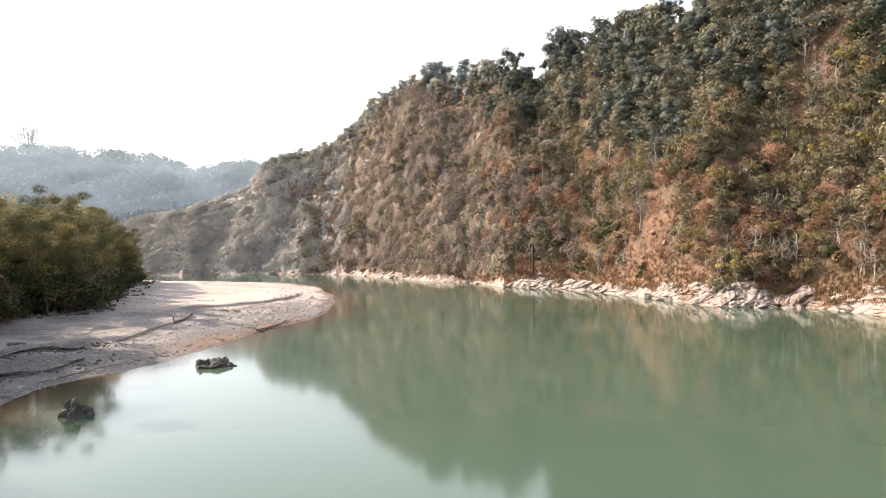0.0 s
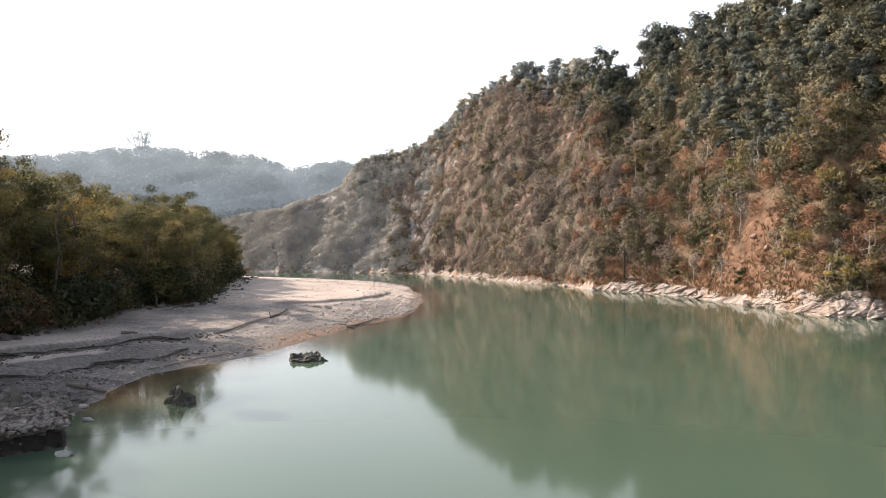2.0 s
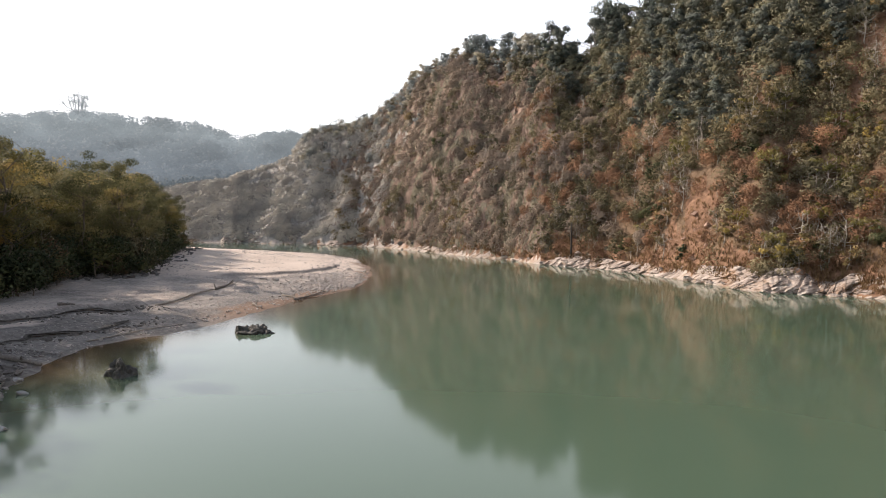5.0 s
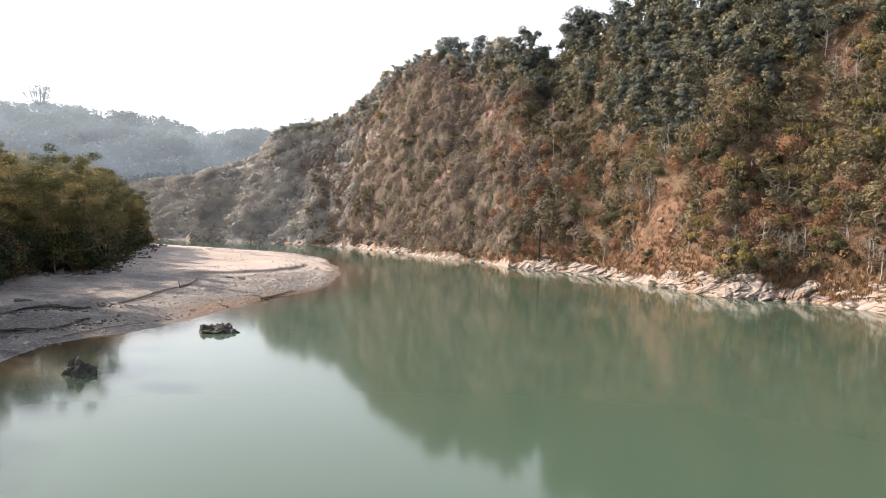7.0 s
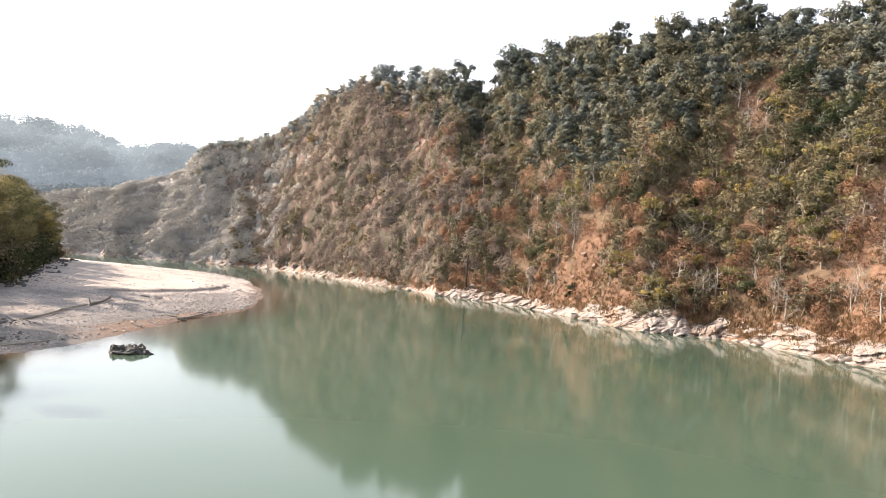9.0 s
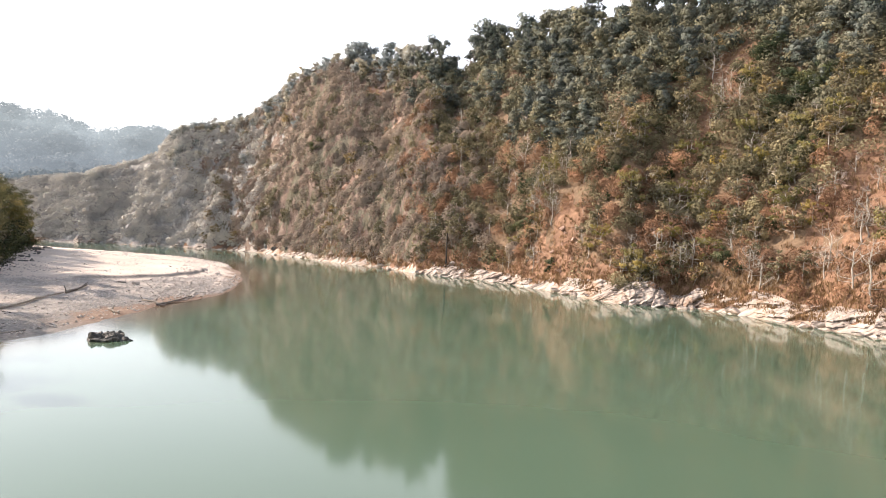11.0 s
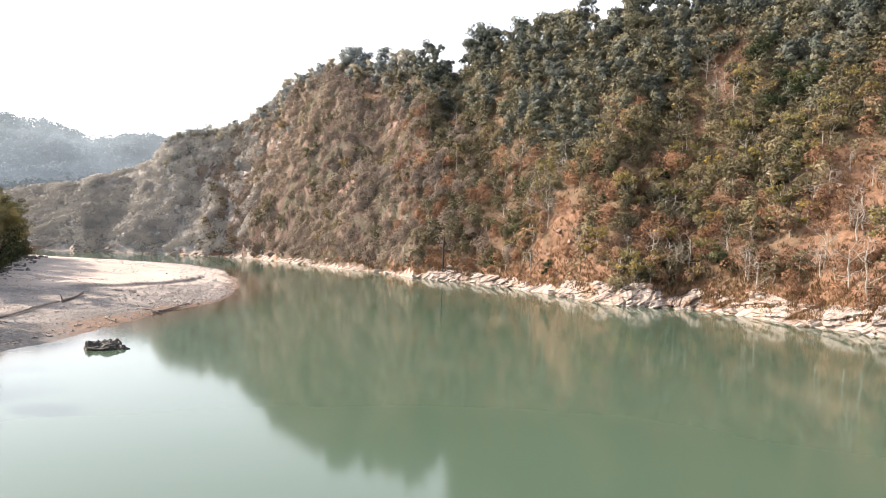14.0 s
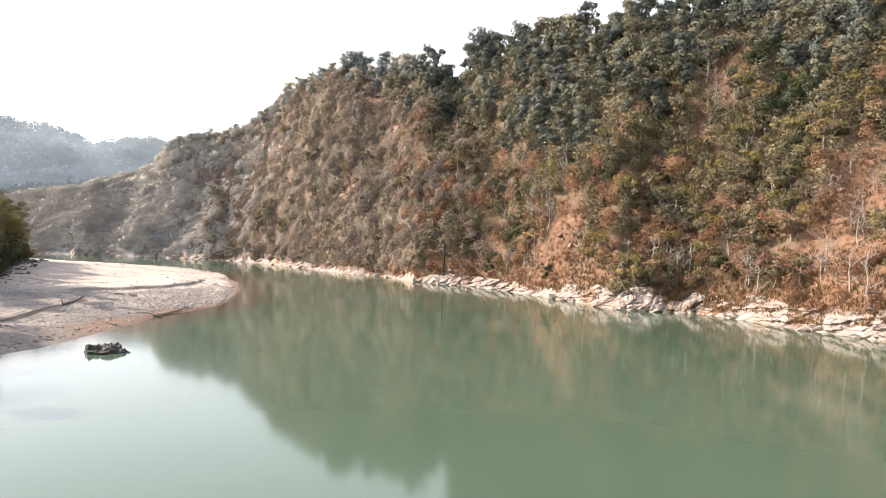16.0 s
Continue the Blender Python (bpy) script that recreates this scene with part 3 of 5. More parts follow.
def limbs(rng, height, spread, thick, forks, twigs=0):
    """Trunk and limbs as tapered tubes; returns them and the limb ends."""
    lean = rng.normal(size=2) * .06 * height
    hs = np.linspace(-.6, height * .72, 6)
    trunk = np.stack([lean[0] * np.clip(hs, 0, None) / height, lean[1] * np.clip(hs, 0, None) / height, hs], -1)
    trunk[1:-1, :2] += rng.normal(size=(4, 2)) * .02 * height
    out, ends = [tube(trunk, thick * np.linspace(1, .4, 6), 6)], [trunk[-1] + (0, 0, height * .12), trunk[-2], trunk[-3]]
    for i in range(forks):
        k = rng.uniform(.12, 1)
        a = i * 2.4 + rng.uniform(-.4, .4)
        base = trunk[1] + (trunk[-1] - trunk[1]) * k
        reach = spread * rng.uniform(.6, 1.05) * (1.1 - .5 * k)
        tip = base + (math.cos(a) * reach, math.sin(a) * reach, height * rng.uniform(.06, .26))
        mid = (base + tip) / 2 + rng.normal(size=3) * .06 * height - (0, 0, .03 * height)
        out.append(tube([base, mid, tip], thick * np.array([.42, .26, .1]), 4))
        ends += [tip, (mid + tip) / 2]
        for _ in range(twigs):
            s = mid + (tip - mid) * rng.random()
            e = s + rng.normal(size=3) * (.14, .14, .1) * np.array(height) + (0, 0, .08 * height)
            out.append(tube([s, (s + e) / 2 + rng.normal(size=3) * .02 * height, e], thick * np.array([.16, .1, .04]), 3))
    return merge(out), ends


def tree_model(name, seed, height, spread, thick, forks, per_clump, size, leaf, bark, twigs=0, clump=.3, label="", category="tree", group=""):
    rng = np.random.default_rng(seed)
    (tv, tf), ends = limbs(rng, height, spread, thick, forks, twigs)
    t = new(name)
    tagged(t, label, category, group)
    trunk = new("trunk", mesh_of("trunk", tv, tf, bark, True))
    trunk.parent = t
    if per_clump:
        v = np.concatenate([leaves(rng, e + rng.normal(size=3) * .05 * height, height * clump * rng.uniform(.55, 1.0), per_clump, size, .6, .4) for e in ends])
        out = v[:, :3] - np.mean(ends, 0)
        v[:, 3:] = .7 * v[:, 3:] + .45 * out / np.linalg.norm(out, axis=1)[:, None]
        v[:, 3:] /= np.linalg.norm(v[:, 3:], axis=1)[:, None]
        crown = new("crown", toned(leaf_mesh("crown", v, leaf), rng.random(len(ends)), per_clump * 3))
        crown.parent = t
    return t


def scatter(models, spots, rng, low=.75, high=1.25):
    """One plant at each spot; the models themselves take the first spots."""
    placed = set()
    for i, (x, y) in enumerate(spots):
        z = float(ground_z(x, y)[0])
        s = rng.uniform(low, high)
        m = pose(x, y, z - .15, 0, 0, rng.uniform(0, 360))
        src = models[i % len(models)]
        if src.name not in placed:
            placed.add(src.name)
            src.matrix_basis = m
        else:
            src = copy_thing(src, m)
        src.scale = (s, s, s * rng.uniform(.9, 1.15))


def on_hill(az, t):
    r0, run, _ = hill_at(az)
    r = r0 + run * t
    return r * np.sin(np.radians(az)), r * np.cos(np.radians(az))


rng = np.random.default_rng(5)

def darkness(az, t):
    """How far into the dark green upper woods a place lies."""
    low = np.interp(az, [-14, -5, 3, 8, 11, 17, 23, 29, 32, 36, 40, 45], [.82, .82, .8, .64, .52, .42, .48, .66, .56, .5, .68, .74])
    x, y = on_hill(az, t)
    return (t - low) * 4 + .3 * wobble(x, y, 9, 12)


def wooded(seed, n, test, lo=-14.0, hi=47.0, tmax=1.08):
    """Places on the hill that pass a test of azimuth, share of the slope and chance."""
    g = np.random.default_rng(seed)
    az, t = g.uniform(lo, hi, n * 12), g.uniform(.05, tmax, n * 12)
    k = test(az, t, g.random(n * 12))
    az, t = az[k][:n], t[k][:n]
    return list(zip(*on_hill(az, t)))


def ridge_model(leaf, bark, label, group):
    """Broad and narrow trees of the crest."""
    return [tree_model("ridge_tree", 10 + i, h, h * w, .15, 8, 75, .4, leaf, bark, 0, c, label=label, group=group)
            for i, (h, w, c) in enumerate(((6.5, .3, .22), (8.0, .2, .16), (5.5, .36, .25), (7.2, .24, .19), (9.0, .14, .12)))]


ridge = ridge_model(LEAF_DARK, BARK, "dark green broadleaf tree of the wooded upper slope", "trees of the upper slope")
# the same trees again, in leaf colour with haze mixed in
hazy_ridge = ridge_model(LEAF_CREST_HAZE, BARK, "broadleaf tree on the crest, leaves paled blue-green for haze", "trees of the crest")
hazy = [tree_model("crest_tree", 17 + i, h, h * w, .13, 7, 34, .46, LEAF_CREST_HAZE, BARK, 0, .24, label="tree on the falling crest of the hill, paled grey-green for haze", group="trees of the far crest") for i, (h, w) in enumerate(((6.0, .3), (7.0, .24)))]
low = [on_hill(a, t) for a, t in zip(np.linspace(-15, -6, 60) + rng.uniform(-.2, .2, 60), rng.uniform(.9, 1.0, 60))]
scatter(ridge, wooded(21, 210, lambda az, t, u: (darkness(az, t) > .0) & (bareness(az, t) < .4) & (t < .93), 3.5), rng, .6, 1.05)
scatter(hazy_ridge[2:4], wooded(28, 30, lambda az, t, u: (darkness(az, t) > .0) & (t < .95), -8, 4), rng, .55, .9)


def crest_tree(src, az, top, wide=1.0, share=.985):
    """A tree on the crest, as tall as its top stands against the sky."""
    x, y = on_hill(az, share)
    z = float(ground_z(x, y)[0]) - .3
    high = np.percentile([v.co.z for o in src.children if o.name.startswith("crown") or len(src.children) == 1 for v in o.data.vertices], 98)
    k = max((9 + top * math.hypot(x, y) - z) / high, .25)
    tree = copy_thing(src, pose(float(x), float(y), z, 0, 0, rng.uniform(0, 360)))
    tree.scale = (k * wide, k * wide, k)


# the skyline of the crest: azimuth, slope of sight to the top, model, breadth
for k, model in enumerate(hazy_ridge[:2] + hazy_ridge[4:]):
    spot = on_hill(-4.6 + 3.1 * k, .95)
    model.matrix_basis, model.scale = pose(*spot, float(ground_z(*spot)[0]) - .3), (.75, .75, .6)
CREST = ((-5.7, .215, 0, 1.1), (-4.9, .223, 2, 1.1), (-4.1, .232, 0, 1), (-3.1, .241, 2, 1), (-2.3, .249, 0, 1), (-1.3, .259, 2, 1.1), (-0.4, .268, 0, 1.15), (0.5, .263, 2, 1), (2.1, .271, 0, 1.05),
         (2.9, .264, 2, .9), (4.0, .270, 0, 1), (5.1, .282, 3, 1), (6.3, .274, 2, .9), (7.3, .257, 2, 1), (9.4, .299, 3, 1), (10.4, .308, 0, 1), (11.4, .303, 3, 1), (12.5, .302, 2, .9), (13.4, .319, 0, .9),
         (14.4, .325, 3, 1), (15.5, .325, 2, .9), (16.7, .331, 0, .95), (17.6, .327, 3, .9), (18.4, .347, 4, 1.1), (19.6, .324, 3, .9), (20.6, .333, 2, .8), (21.8, .353, 0, .85), (22.7, .358, 3, 1.1),
         (23.6, .352, 2, .8), (24.6, .347, 0, .9), (25.6, .345, 2, .9), (26.6, .349, 3, 1), (27.5, .375, 4, 1.15), (28.6, .364, 4, 1.1), (29.4, .365, 3, 1), (30.5, .351, 2, .85), (31.5, .357, 0, .85),
         (32.4, .355, 3, 1), (34.3, .357, 0, .9), (35.6, .358, 2, .9), (36.9, .362, 3, 1), (38.2, .357, 0, 1), (39.6, .359, 2, .9), (41.2, .357, 3, 1), (42.9, .359, 0, 1), (44.4, .356, 3, 1))
for az, top, kind, wide in CREST:
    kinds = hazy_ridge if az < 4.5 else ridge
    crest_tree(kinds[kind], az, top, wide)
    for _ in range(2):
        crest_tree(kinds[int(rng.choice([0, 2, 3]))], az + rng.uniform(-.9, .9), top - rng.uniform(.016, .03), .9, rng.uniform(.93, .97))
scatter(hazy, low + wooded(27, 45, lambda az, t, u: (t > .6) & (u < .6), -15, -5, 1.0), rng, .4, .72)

olive = [tree_model("slope_tree", 30 + i, h, h * w, .11, 9, 22, .36, LEAF_OLIVE, PALE_BARK, 2, .13, label="olive-green small tree with pale stems on the dry slope", group="small trees on the slope")
         for i, (h, w) in enumerate(((6.0, .36), (7.2, .3), (5.0, .4), (6.6, .34)))]
scatter(olive, wooded(22, 250, lambda az, t, u: (darkness(az, t) < .3) & (bareness(az, t) < .25) & (u < np.clip((az + 14) / 30, .12, 1))), rng, .55, 1.05)

yellow = [tree_model("yellow_tree", 40 + i, h, h * .38, .11, 9, 26, .38, LEAF_YELLOW, PALE_BARK, 2, .15, label="yellow-green small tree on the sunny slope", group="yellow-green trees on the slope")
          for i, h in enumerate((5.6, 6.8))]
scatter(yellow, [on_hill(25.7, .25), on_hill(35.7, .22), on_hill(31.5, .42), on_hill(26.3, .3)] + wooded(23, 40, lambda az, t, u: (darkness(az, t) < .1) & (bareness(az, t) < .3), 12), rng, .65, 1.05)

bare = [tree_model("bare_tree", 50 + i, h, h * .4, .12, 9, 0, 0, None, PALE_BARK, 6, label="leafless tree with pale grey branches on the slope", group="bare trees on the slope")
        for i, h in enumerate((5.2, 6.8, 4.4))]
scatter(bare, [on_hill(16.3, .17), on_hill(16.0, .2), on_hill(30.3, .17), on_hill(27.0, .22), on_hill(37.0, .14), on_hill(6.1, .38), on_hill(28.9, .56), on_hill(29.6, .6)]
        + wooded(24, 130, lambda az, t, u: (darkness(az, t) < .2), -4, 46), rng, .6, 1.15)

crest_tree(bare[1], 8.7, .288, 1.1)
crest_tree(bare[1], 9.1, .28, .9)
crest_tree(bare[0], 5.3, .274, 1.0)
crest_tree(bare[2], -7.4, .182, 1.5)
crest_tree(hazy_ridge[3], -9.8, .15, .8)

thick = [tree_model("dark_bush", 60 + i, h, h * .42, .09, 9, n, .24, LEAF_BUSH_SHADE, BARK, 0, .24, label="dense dark green bush, many standing in for shaded hollows", category="bush", group="dark bushes on the slope")
         for i, (h, n) in enumerate(((3.0, 55), (4.2, 80), (5.4, 110)))]
scatter(thick[:2], [on_hill(a, t) for a, t in ((31.7, .70), (35.4, .6), (11.8, .1), (25.4, .13), (14.1, .26), (14.3, .2), (25.5, .4), (-3.8, .5), (-3.3, .53), (29.9, .12), (40.3, .5), (43, .42), (34.5, .36), (33.6, .3))], rng, .6, 1.0)
scatter(thick[2:], [on_hill(a, t) for a, t in ((31.7, .69), (32.4, .74), (34.9, .63), (33.9, .67), (35.7, .6), (36.6, .66), (33.0, .55), (35.0, .38), (41.5, .5), (14.2, .3), (34.4, .58), (36.0, .68))], rng, .8, 1.15)
# extra dark bushes added in place of shaded hollows between the crowns
scatter([copy_thing(thick[0], pose(0, 0, 0)), copy_thing(thick[1], pose(0, 0, 0))], wooded(26, 75, lambda az, t, u: (darkness(az, t) < .6) & (bareness(az, t) < .3) & (t < .75) & (u < .3 + .7 * (t > .2)), 7, 46), rng, .45, .85)
scatter([copy_thing(yellow[0], pose(0, 0, 0)), copy_thing(yellow[1], pose(0, 0, 0))], [on_hill(a, t) for a, t in ((41, .8), (42, .72), (42.6, .86), (43.5, .78), (40.4, .66), (44.2, .7), (41.6, .62), (39.6, .9))], rng, .8, 1.2)


def brush(name, label, leaf, seed, x, y, lift, tone, size, count, blade, width, even=0.0):
    """Low crowns that nobody could count, one body."""
    g = np.random.default_rng(seed)
    z = ground_z(x, y) + lift
    v = [leaves(g, np.array((a, b, c + .5 * size)), size * g.uniform(.6, 1.2), count, blade, .85, .6, width) for a, b, c in zip(x, y, z)]
    v = np.concatenate(v)
    if even:
        # normals bent up and toward the camera, flattening the shading as haze does
        out = -v[:, :3] / np.linalg.norm(v[:, :2], axis=1)[:, None]
        out[:, 2] = .9
        v[:, 3:] = v[:, 3:] * (1 - even) + out * even
        v[:, 3:] /= np.linalg.norm(v[:, 3:], axis=1)[:, None]
    return tagged(new(name, toned(leaf_mesh(name, v, leaf), tone, count * 3)), label, "brush", kind="stuff")


def sow():
    """Shares the slope out among five kinds of brush, crown by crown."""
    g = np.random.default_rng(31)
    m = 1500
    caz, ct = g.uniform(-27, 49, m), g.uniform(.035, 1.1, m)
    cx, cy = on_hill(caz, ct)
    wide, tall, hue, luck = g.uniform(1.8, 3.8, m), g.uniform(.8, 3.0, m), g.random(m), g.random((5, m))
    n = 9400
    az, t = g.uniform(-29, 49, n), g.uniform(.035, 1.1, n)
    t = np.where(az < -12, t * 1.35, t)
    x, y = on_hill(az, t)
    own = np.array([np.argmin((cx - a) ** 2 + (cy - b) ** 2) for a, b in zip(x, y)])
    pull = g.uniform(0, .45, n) * np.clip((az + 2) / 10, .1, 1)
    x, y = x + (cx[own] - x) * pull, y + (cy[own] - y) * pull
    off = np.hypot(x - cx[own], y - cy[own]) / wide[own]
    lift = tall[own] * np.clip(1 - off ** 2, -.3, 1) * np.clip(t * 5, .2, 1) * np.clip((1 - t) * 8, .1, 1) * np.clip((az + 2) / 14, .12, 1)
    keep = (g.random(n) < np.clip((az + 6) / 12, .8, 1)) & (bareness(az, t) * 1.3 < g.random(n) * .85) & (g.random(n) < np.clip(.35 + t * 5 - (.28 + t) * (az > 10), 0, 1)) & ((off < 1.5) | (az < 6))
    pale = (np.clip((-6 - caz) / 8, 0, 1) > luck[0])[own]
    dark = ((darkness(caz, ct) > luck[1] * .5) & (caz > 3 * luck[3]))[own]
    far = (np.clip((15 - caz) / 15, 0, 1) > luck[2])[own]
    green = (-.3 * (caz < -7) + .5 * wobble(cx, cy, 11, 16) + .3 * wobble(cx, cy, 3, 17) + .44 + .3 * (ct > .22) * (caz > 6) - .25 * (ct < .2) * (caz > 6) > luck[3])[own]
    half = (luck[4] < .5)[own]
    # tones drawn together on the farther slope, as haze lowers contrast
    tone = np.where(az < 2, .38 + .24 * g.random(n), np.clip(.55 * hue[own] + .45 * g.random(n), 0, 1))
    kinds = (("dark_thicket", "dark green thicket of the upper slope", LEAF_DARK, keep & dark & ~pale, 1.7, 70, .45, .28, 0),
             ("pale_brush", "leafless brush at the river bend, paled to grey for haze", LEAF_HAZE, keep & pale, 1.9, 130, .5, .3, .65),
             ("grey_brush", "grey-brown leafless brush of the farther slope, paled for haze", LEAF_GREY_HAZE, keep & ~pale & ~dark & far & ~(green & half), 1.75, 110, .5, .26, .5),
             ("olive_brush", "olive-green bushes spread over the slope", LEAF_OLIVE, keep & ~pale & ~dark & ~(far & ~(green & half)) & green, 1.5, 92, .34, .3, .1),
             ("dry_brush", "rust-brown dry bushes covering the slope", LEAF_DRY, keep & ~pale & ~dark & ~far & ~green, 1.4, 140, .33, .2, .25))
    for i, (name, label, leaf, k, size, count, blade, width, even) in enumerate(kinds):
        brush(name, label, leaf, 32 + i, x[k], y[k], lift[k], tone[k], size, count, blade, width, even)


sow()


def scrub(seed=131):
    """The close-grown leafless scrub of the farther slope: bush beside bush, one body."""
    g = np.random.default_rng(seed)
    m = 6500
    caz = np.where(g.random(m) < .75, g.uniform(-29, 2, m), g.uniform(2, 12, m))
    ct = g.uniform(.02, 1.02, m)
    cx, cy = on_hill(caz, ct)
    wide, tall, hue = g.uniform(.8, 1.9, m), g.uniform(.7, 2.0, m), g.random(m)
    azs, ts = np.arange(-29, 12, .13), np.arange(.01, 1.03, .0075)
    a, t = (q.ravel() for q in np.meshgrid(azs, ts, indexing="ij"))
    x, y = on_hill(a, t)
    own, off = np.zeros(len(x), int), np.full(len(x), 9.0)
    for i in range(m):
        k = np.flatnonzero((np.abs(a - caz[i]) < .9) & (np.abs(t - ct[i]) < .06))
        d = np.hypot(x[k] - cx[i], y[k] - cy[i]) / wide[i]
        better = d < off[k]
        own[k[better]], off[k[better]] = i, d[better]
    z = ground_z(x, y) + tall[own] * np.sqrt(np.clip(1 - off ** 2, 0, 1)) * np.clip(t * 9, .3, 1) * np.clip((12 - a) / 8, 0, 1) + .3 * wobble(x, y, 1.1, 132) + .2 * wobble(x, y, .5, 133) - .35
    f = grid_faces(len(azs), len(ts))
    first, caz_of = own[f[:, 0]], caz[own[f[:, 0]]]
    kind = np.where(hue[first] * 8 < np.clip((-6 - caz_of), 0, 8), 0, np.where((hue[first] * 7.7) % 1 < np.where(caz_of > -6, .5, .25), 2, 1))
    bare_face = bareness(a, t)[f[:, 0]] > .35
    me = mesh_of("scrub", np.stack([x, y, np.where(bareness(a, t) > .3, z - .8, z)], -1), f[~bare_face][:, ::-1], [SCRUB_HAZE, SCRUB_GREY, SCRUB_OLIVE], True, kind[~bare_face])
    me.attributes.new("tone", "FLOAT", "POINT").data.foreach_set("value", ((hue * 3.3) % 1)[own].astype(np.float32))
    return tagged(new("scrub", me), "grey-brown leafless scrub covering the farther slope", "scrub", kind="stuff")


scrub()


def tufts(name, label, x, y, tall, seed, blades=9):
    """Thin upright blades in tufts, one body."""
    g = np.random.default_rng(seed)
    n = len(x) * blades
    p = np.stack([np.repeat(x, blades), np.repeat(y, blades), np.repeat(ground_z(x, y), blades)], -1) + np.c_[g.normal(size=(n, 2)) * .16, np.zeros(n)]
    h = tall * g.uniform(.5, 1.3, n)[:, None]
    a = g.uniform(0, 6.28, n)
    side = np.c_[np.cos(a), np.sin(a), np.zeros(n)] * .05
    tip = p + np.c_[g.normal(size=(n, 2)) * .3, np.ones(n)] * h
    mid = (p + tip) / 2
    v = np.stack([p - side, mid + side * 1.2, tip, mid - side * 1.2], 1).reshape(-1, 3)
    return tagged(new(name, toned(mesh_of(name, v, blades_of(v, 4), GRASS), g.random(len(x)), blades * 4)), label, "grass", kind="stuff")


g = np.random.default_rng(41)
az, t = g.uniform(-5, 49, 15000), g.uniform(.15, .93, 15000) ** 2
k = (g.random(15000) < .2 + .8 * bareness(az, t)) | (t < .16)
x, y = on_hill(az[k], t[k])
tufts("dry_grass", "straw-coloured dry grass on the bare soil", x, y, .7, 42, 6)


# ---- the distance ----
def far_woods(name, label, seed, n, lo, hi, near, far, big, leaf):
    g = np.random.default_rng(seed)
    az, r = g.uniform(lo, hi, n), g.uniform(near, far, n)
    x, y = r * np.sin(np.radians(az)), r * np.cos(np.radians(az))
    z = ground_z(x, y)
    v = np.concatenate([leaves(g, np.array((p, q, w + big * .6)), big * g.uniform(.6, 1.3), 90, big * .3, .95, .75, .42) for p, q, w in zip(x, y, z)])
    return tagged(new(name, leaf_mesh(name, v, leaf)), label, "woods", kind="stuff")


far_woods("far_woods", "woods on the distant hills, glowing blue-green for haze", 51, 1900, -50, -8, 330, 432, 3.4, LEAF_FAR_HAZE)
far_woods("valley_woods", "woods at the foot of the distant hills, glowing grey-green for haze", 52, 800, -46, -8, 262, 330, 3.0, LEAF_MID_HAZE)


def spreading_tree(seed):
    """A wide bare crown of rising, forking limbs over a mound of bushes."""
    g = np.random.default_rng(seed)
    out, knots = [tube([(0, 0, -1), (.2, .1, 2.5), (0, .2, 5.0)], [.75, .6, .5], 7)], []
    for i in range(13):
        a, reach = i * 2.4, g.uniform(2.5, 9.0)
        top = np.array((math.cos(a) * reach, math.sin(a) * reach, 13.6 - .045 * reach ** 2 + g.uniform(-1, .6)))
        bend = np.array((top[0] * .65, top[1] * .65, g.uniform(5.0, 8.0)))
        out.append(tube([(0, .2, 3.8), bend * (.5, .5, .75), bend, top], [.34, .28, .22, .09], 5))
        for _ in range(9):
            p = bend + (top - bend) * g.uniform(.15, 1)
            q = p + g.normal(size=3) * (1.5, 1.5, .7) + (0, 0, 1.0)
            out.append(tube([p, (p + q) / 2 + g.normal(size=3) * .25, q], [.13, .1, .06], 3))
            knots.append(q)
    t = tagged(new("far_tree"), "wide bare-crowned old tree standing on the distant ridge", "tree")
    # trunk and crown glow with the haze of the far hills
    new("trunk", mesh_of("trunk", *merge(out), LEAF_FAR_HAZE, True)).parent = t
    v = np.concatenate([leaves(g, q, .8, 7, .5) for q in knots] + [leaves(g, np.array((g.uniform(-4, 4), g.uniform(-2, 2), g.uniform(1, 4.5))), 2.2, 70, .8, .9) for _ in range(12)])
    new("crown", leaf_mesh("crown", v, LEAF_FAR_HAZE)).parent = t
    return t


scatter([spreading_tree(53)], [(424 * math.sin(radians(-31.4)), 424 * math.cos(radians(-31.4)))], rng, 1, 1)


def hazed_mountains():
    """The last ridge, its white haze painted as a glow of its own."""
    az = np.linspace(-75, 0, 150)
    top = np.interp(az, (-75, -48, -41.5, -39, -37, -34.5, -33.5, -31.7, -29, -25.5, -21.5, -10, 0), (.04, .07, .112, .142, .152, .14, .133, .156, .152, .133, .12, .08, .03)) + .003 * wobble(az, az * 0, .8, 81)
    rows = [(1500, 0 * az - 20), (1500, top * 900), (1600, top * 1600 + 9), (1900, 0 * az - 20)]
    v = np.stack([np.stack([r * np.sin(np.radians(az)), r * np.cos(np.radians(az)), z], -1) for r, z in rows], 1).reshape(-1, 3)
    return tagged(new("backdrop", mesh_of("backdrop", v, grid_faces(len(az), len(rows))[:, ::-1], HAZE_GLOW, True)), "distant mountain ridge, glowing pale in place of white haze", "mountains", kind="structure")


hazed_mountains()

# ---- the grove on the near bank ----
TOP_AZ, TOP_TAN = (-60, -47, -42.1, -41.3, -40.7, -39.5, -38.0, -35.8, -34.1, -31.2, -28.9, -27.6, -26.3, -24.3), (0.25, 0.22, 0.157, 0.125, 0.114, 0.107, 0.112, 0.1, 0.079, 0.071, 0.076, 0.066, 0.045, 0.026)
